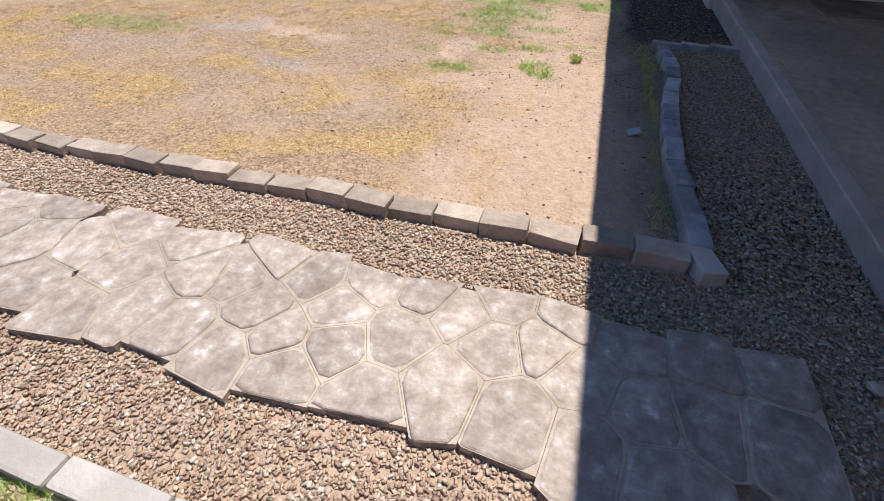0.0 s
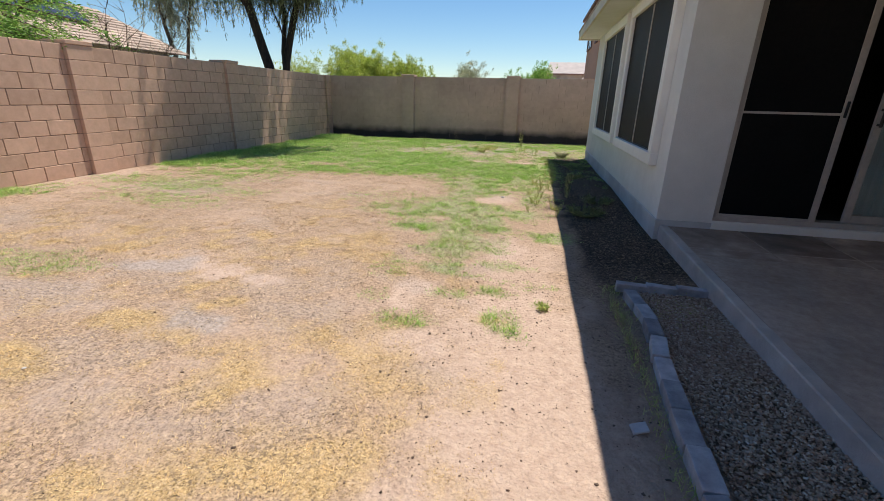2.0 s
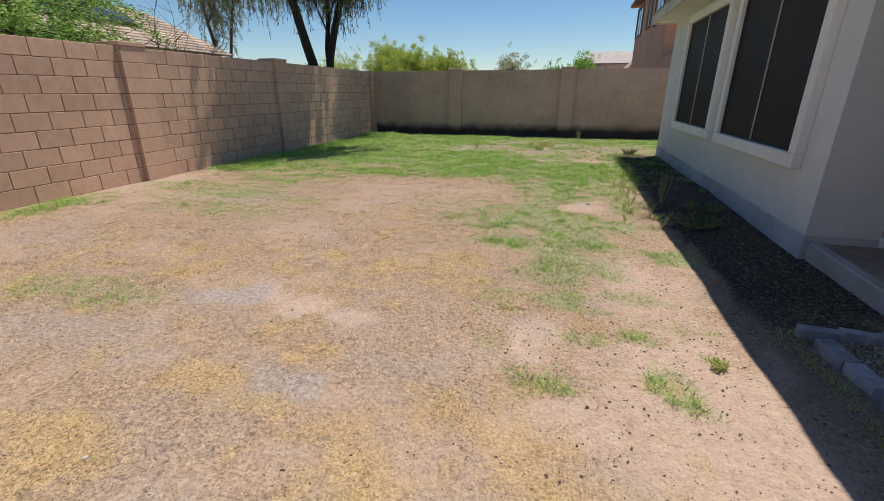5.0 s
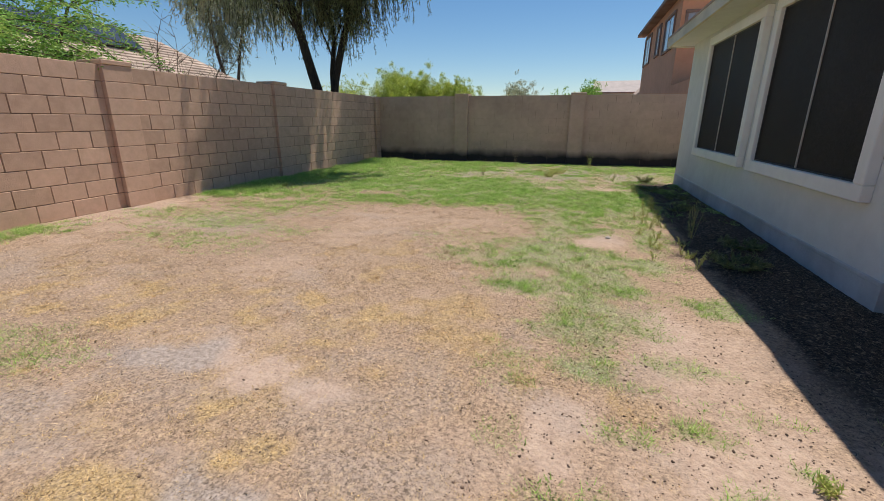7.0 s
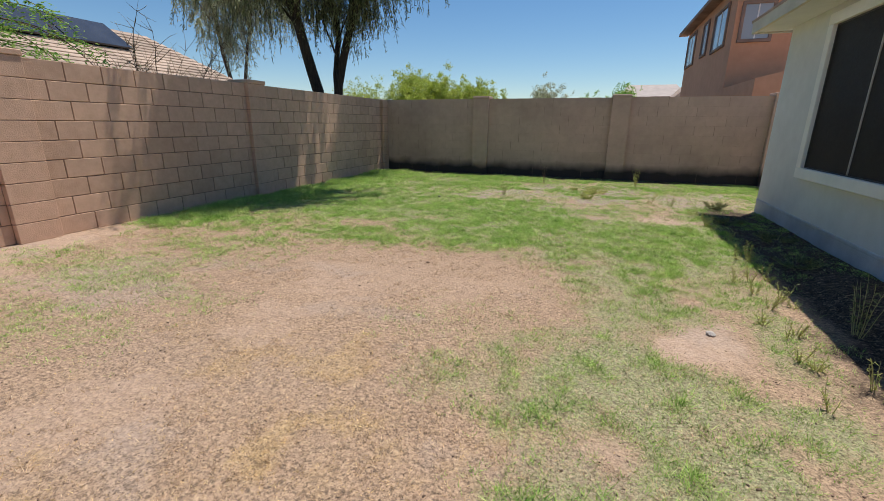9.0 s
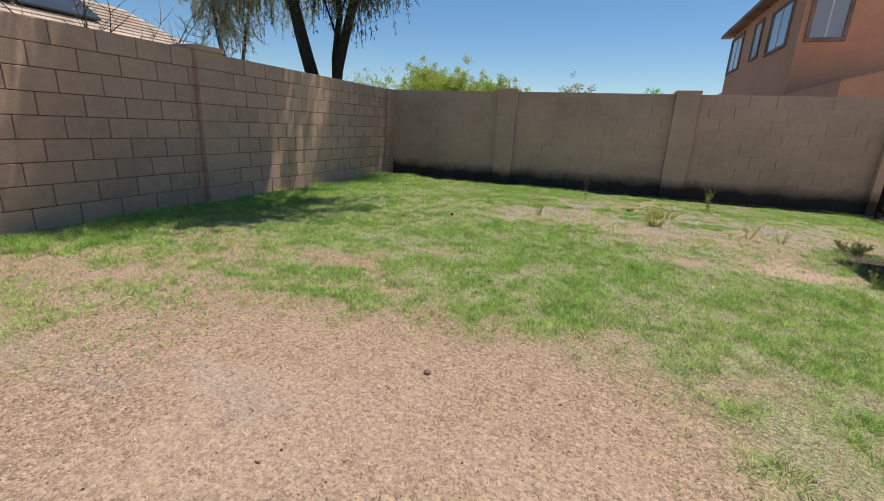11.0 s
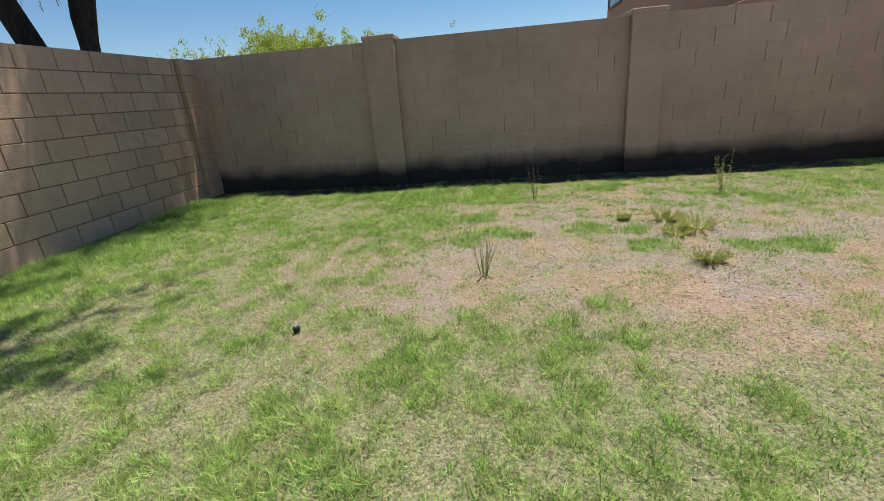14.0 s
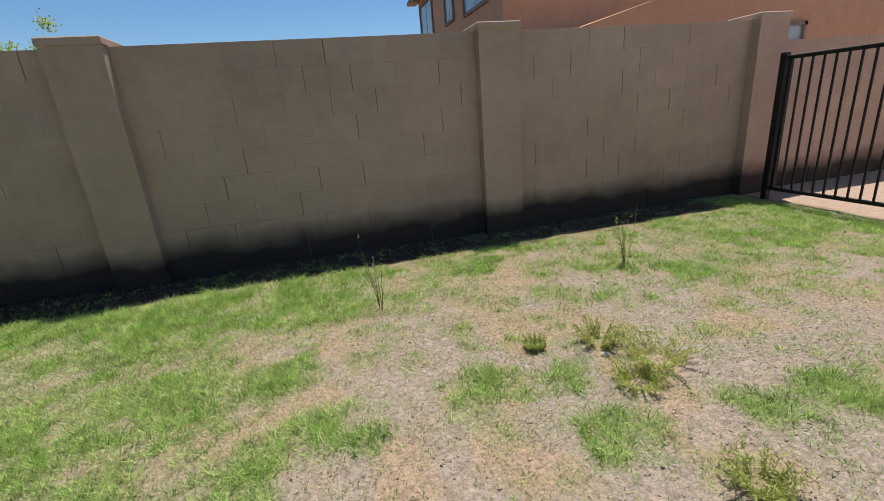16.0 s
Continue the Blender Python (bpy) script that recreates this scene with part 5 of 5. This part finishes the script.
far_window(0, 1.0, 4.2, 0, 3.3, 5.75, "x")
far_window(0, 4.4, 4.35, 0, 5.6, 5.85, "x")
far_window(0, 7.4, 4.3, 0, 9.7, 5.95, "x")
far_window(0.15, 0, 4.15, 1.2, 0, 5.5, "y")
far_window(5.6, 0, 3.6, 7.4, 0, 4.7, "y")
for x0, x1, z0, z1 in ((3.0, 5.2, 2.0, 2.45),):
    win = part("window", boxed((x0, -4.57, z0, x1, -4.48, z0 + 0.08), (x0, -4.57, z1 - 0.08, x1, -4.48, z1), (x0, -4.57, z0, x0 + 0.08, -4.48, z1), (x1 - 0.08, -4.57, z0, x1, -4.48, z1)), ORANGE_TRIM, orange)
    part("pane", boxed((x0 + 0.08, -4.52, z0 + 0.08, x1 - 0.08, -4.49, z1 - 0.08)), PANE, win)

pale = thing("pale_house", "far pale house with a low pinkish tile roof", "house", (4.8, 64, 0.35))
part("wall", boxed((-3.2, 0, -0.35, 3.4, 8, 4.4)), PALE, pale)
part("roof", quad_mesh("roof", [[(-3.5, -0.4, 4.3), (3.8, -0.4, 4.3), (3.0, 4, 6.0), (-2.9, 4, 6.0)], [(-3.5, 8.4, 4.3), (-2.9, 4, 6.0), (3.0, 4, 6.0), (3.8, 8.4, 4.3)],
                                [(-3.5, -0.4, 4.3), (-2.9, 4, 6.0), (-3.5, 8.4, 4.3)], [(3.8, -0.4, 4.3), (3.8, 8.4, 4.3), (3.0, 4, 6.0)]]), SHINGLE, pale)
part("fascia", boxed((-3.5, -0.46, 4.16, 3.8, -0.4, 4.32)), ORANGE_TRIM, pale)
gable = thing("gabled_house", "far brown gabled house roof", "house", (6.6, 56, 0))
part("wall", boxed((-0.6, 0, 0, 5, 6, 3.9)), ORANGE, gable)
part("roof", quad_mesh("roof", [[(-0.9, -0.3, 3.7), (0.8, -0.3, 5.5), (0.8, 6, 5.5), (-0.9, 6, 3.7)], [(0.8, -0.3, 5.5), (5, -0.3, 5.5), (5, 6, 5.5), (0.8, 6, 5.5)], [(-0.9, -0.3, 3.7), (2.5, -0.3, 3.7), (0.8, -0.3, 5.5)]]), ROOF, gable)


# ---- weeds and small things ----
def tall_weed(name, label, place, height, stems, spread, leaf_n, leaf_size, material, stem_material, seed, group=""):
    r = np.random.default_rng(seed)
    w = thing(name, label, "weed", (place[0], place[1], float(relief(np.array([place[0]]), np.array([place[1]]))[0]) - 0.004), group)
    st, lv = Pile(), Pile()
    for k in range(stems):
        a = r.uniform(0, 2 * np.pi)
        l = bent((spread * 0.25 * math.cos(a), spread * 0.25 * math.sin(a), 0), (spread * math.cos(a), spread * math.sin(a), height), height * r.uniform(0.55, 1.1), r.uniform(0, 0.25), r, 7, 0.09)
        st.tube(l, np.linspace(0.0024, 0.0009, len(l)), 4)
        u = r.uniform(0.1, 1, leaf_n) * (len(l) - 1)
        i = np.minimum(u.astype(int), len(l) - 2)
        here = l[i] + (l[i + 1] - l[i]) * (u - i)[:, None]
        lv.leaves(here, r.normal(size=(leaf_n, 3)) + [0, 0, 0.7], leaf_size * r.uniform(0.5, 1.3, leaf_n), leaf_size * 0.22, r)
    part("stem", st.mesh("stem"), stem_material, w)
    part("leaves", lv.mesh("leaves"), material, w)
    return w


tall_weed("dry_stalk", "single dry brown weed stalk near the back wall", (-1.81, 12.57), 0.48, 6, 0.035, 10, 0.022, STRAW, TWIG, 1)
tall_weed("green_stalk", "upright green weed with thin stems near the back wall", (0.05, 12.57), 0.44, 10, 0.06, 14, 0.034, WEEDLEAF, STEM, 2)
tall_weed("thin_weed", "thin twiggy weed growing in sparse lawn", (-2.31, 10.62), 0.34, 15, 0.08, 12, 0.020, WEEDLEAF, STEM, 3)
tall_weed("thin_weed", "thin twiggy weed growing in sparse lawn", (0.13, 10.55), 0.26, 9, 0.08, 12, 0.025, WEEDLEAF, STEM, 4)
tall_weed("thin_weed", "thin twiggy weed growing in sparse lawn", (0.42, 10.46), 0.24, 9, 0.08, 12, 0.025, WEEDLEAF, STEM, 5)
for i, (x, y, h, s) in enumerate(((-0.66, 11.40, 0.25, 0.19), (-0.84, 11.30, 0.16, 0.13), (-0.80, 11.66, 0.20, 0.12), (-0.86, 10.72, 0.17, 0.11), (-1.12, 11.75, 0.10, 0.06))):
    tall_weed("bushy_weed", "low bushy yellow-green weed on bare soil", (x, y), h * 0.72, 62, s * 1.15, 24, 0.022, WEEDLEAF, STEM, 10 + i)
r = random.Random(8)
for i in range(30):
    y = r.uniform(4.6, 10.2)
    x = 0.70 - 0.36 * r.random() ** 1.4 + (0.05 if y > 7 else 0)
    tall_weed("seed_grass", "tall yellowing grass weed gone to seed beside the house shade", (x, y), r.uniform(0.08, 0.20), r.randint(5, 10), 0.05, 8, 0.026, WEEDLEAF, STEM, 30 + i, "weeds along the house shade")
for i, (x, y, h, n, s) in enumerate(((1.03, 10.4, 0.17, 46, 0.16), (1.02, 4.95, 0.18, 60, 0.30), (1.2, 5.5, 0.14, 40, 0.3), (1.0, 9.4, 0.15, 40, 0.3), (0.86, 5.9, 0.38, 8, 0.1), (1.05, 7.4, 0.16, 36, 0.3), (1.2, 8.4, 0.16, 36, 0.3))):
    tall_weed("shade_weed", "dark green weed clump in the shade of the house", (x, y), h, n, s, 26, 0.035, WILLOW, STEM, 80 + i)
tall_weed("grass_tuft", "small upright green grass tuft on bare sand", (0.5, 2.37), 0.06, 16, 0.035, 8, 0.035, WEEDLEAF, STEM, 97)

head = thing("sprinkler_head", "black plastic pop-up sprinkler head standing in the lawn", "sprinkler", (-3.304, 9.899, 0.0))
bm = bmesh.new()
for r0, z0, z1 in ((0.030, 0.0, 0.03), (0.036, 0.03, 0.044), (0.022, 0.044, 0.052)):
    bmesh.ops.create_cone(bm, cap_ends=True, segments=20, radius1=r0, radius2=r0 * 0.96, depth=z1 - z0, matrix=Matrix.Translation((0, 0, (z0 + z1) / 2)))
part("body", bm, BLACK_PLASTIC, head)
head.scale = (0.6, 0.6, 0.6)
bm = bmesh.new()
bmesh.ops.create_cone(bm, cap_ends=True, segments=12, radius1=0.010, radius2=0.009, depth=0.008, matrix=Matrix.Translation((0, 0, 0.055)))
part("nozzle", bm, CARD, head)
scrap = bmesh.new()
box(scrap, -0.032, -0.024, 0.0, 0.032, 0.024, 0.012, 0.003, 1)
for v in scrap.verts:
    v.co.z += 0.010 * v.co.x / 0.045 + 0.004 * math.sin(v.co.y * 90)
ob = tagged(part("crumpled_scrap", scrap, CARD), "small crumpled pale grey scrap on the dirt", "litter")
ob.matrix_basis = pose(0.858, 1.39, 0.006, 0, 0, 12)
for i, (x, y, s) in enumerate(((0.016, 5.607, 0.055), (-0.833, 11.549, 0.04), (-2.127, 6.324, 0.035), (1.45, 0.02, 0.05), (-1.9, 1.15, 0.02))):
    bm = bmesh.new()
    bmesh.ops.create_icosphere(bm, subdivisions=2, radius=s / 2)
    for v in bm.verts:
        v.co = v.co * (1 + 0.35 * noise.noise(v.co * 40 + Vector((i * 7, 0, 0))))
        v.co.z *= 0.5
    ob = tagged(part("stone", bm, CLOD if i == 2 else KERB), "dark clod of soil" if i == 2 else "pale rounded stone lying on the dirt", "stone")
    ob.location = (x, y, float(relief(np.array([x]), np.array([y]))[0]) + s * 0.18 + (0.02 if i == 3 else 0))

# ---- the blocks of the walls ----
BLOCKS = {}


def block_mesh(length, height, deep, axis):
    key = (round(length, 3), height, axis)
    if key not in BLOCKS:
        bm = bmesh.new()
        l = key[0] / 2
        if axis == "y":
            box(bm, -deep, -l, 0, 0, l, height, 0.004)
        else:
            box(bm, -l, 0, 0, l, deep, height, 0.0005)
        BLOCKS[key] = bpy.data.meshes.new("block")
        bm.to_mesh(BLOCKS[key])
        bm.free()
    return BLOCKS[key]


def courses(lo, hi, k, gap, length=0.406):
    """Starts and ends of the blocks of one course in a bay, in running bond."""
    a = lo - (length / 2 if k % 2 else 0)
    while a < hi - 0.03:
        s, e = max(a, lo), min(a + length, hi)
        if e - s > 0.04:
            yield s + gap / 2, e - gap / 2
        a += length


rest = []
bays = [(-1.1, 1.95), (2.35, 5.40), (5.80, 8.85), (9.25, 13.668)]
for lo, hi in bays:
    for k in range(9):
        for s, e in courses(lo, hi, k, 0.009, 0.395):
            z = k * COURSE + 0.004
            if e > 1.2:
                ob = part("block", block_mesh(e - s, COURSE - 0.008, 0.06, "y"), BLOCK_W, wall_west)
                ob.location = (WEST + RND.uniform(-0.0015, 0.0015), (s + e) / 2, z)
            else:
                rest.append((WEST - 0.06, s, z, WEST, e, z + COURSE - 0.007))
part("blocks", boxed(*rest, bevel=0.004), BLOCK_W, wall_west)["kind"] = "stuff"
for lo, hi, n in ((-6.35, -3.835, 9), (-3.445, -0.56, 9), (-0.17, 2.56, 9), (2.95, 6.4, 8)):
    for k in range(n):
        for s, e in courses(lo, hi, k, 0.0012, 0.39):
            e -= RND.choice((0.0, 0.0, 0.004, 0.006))
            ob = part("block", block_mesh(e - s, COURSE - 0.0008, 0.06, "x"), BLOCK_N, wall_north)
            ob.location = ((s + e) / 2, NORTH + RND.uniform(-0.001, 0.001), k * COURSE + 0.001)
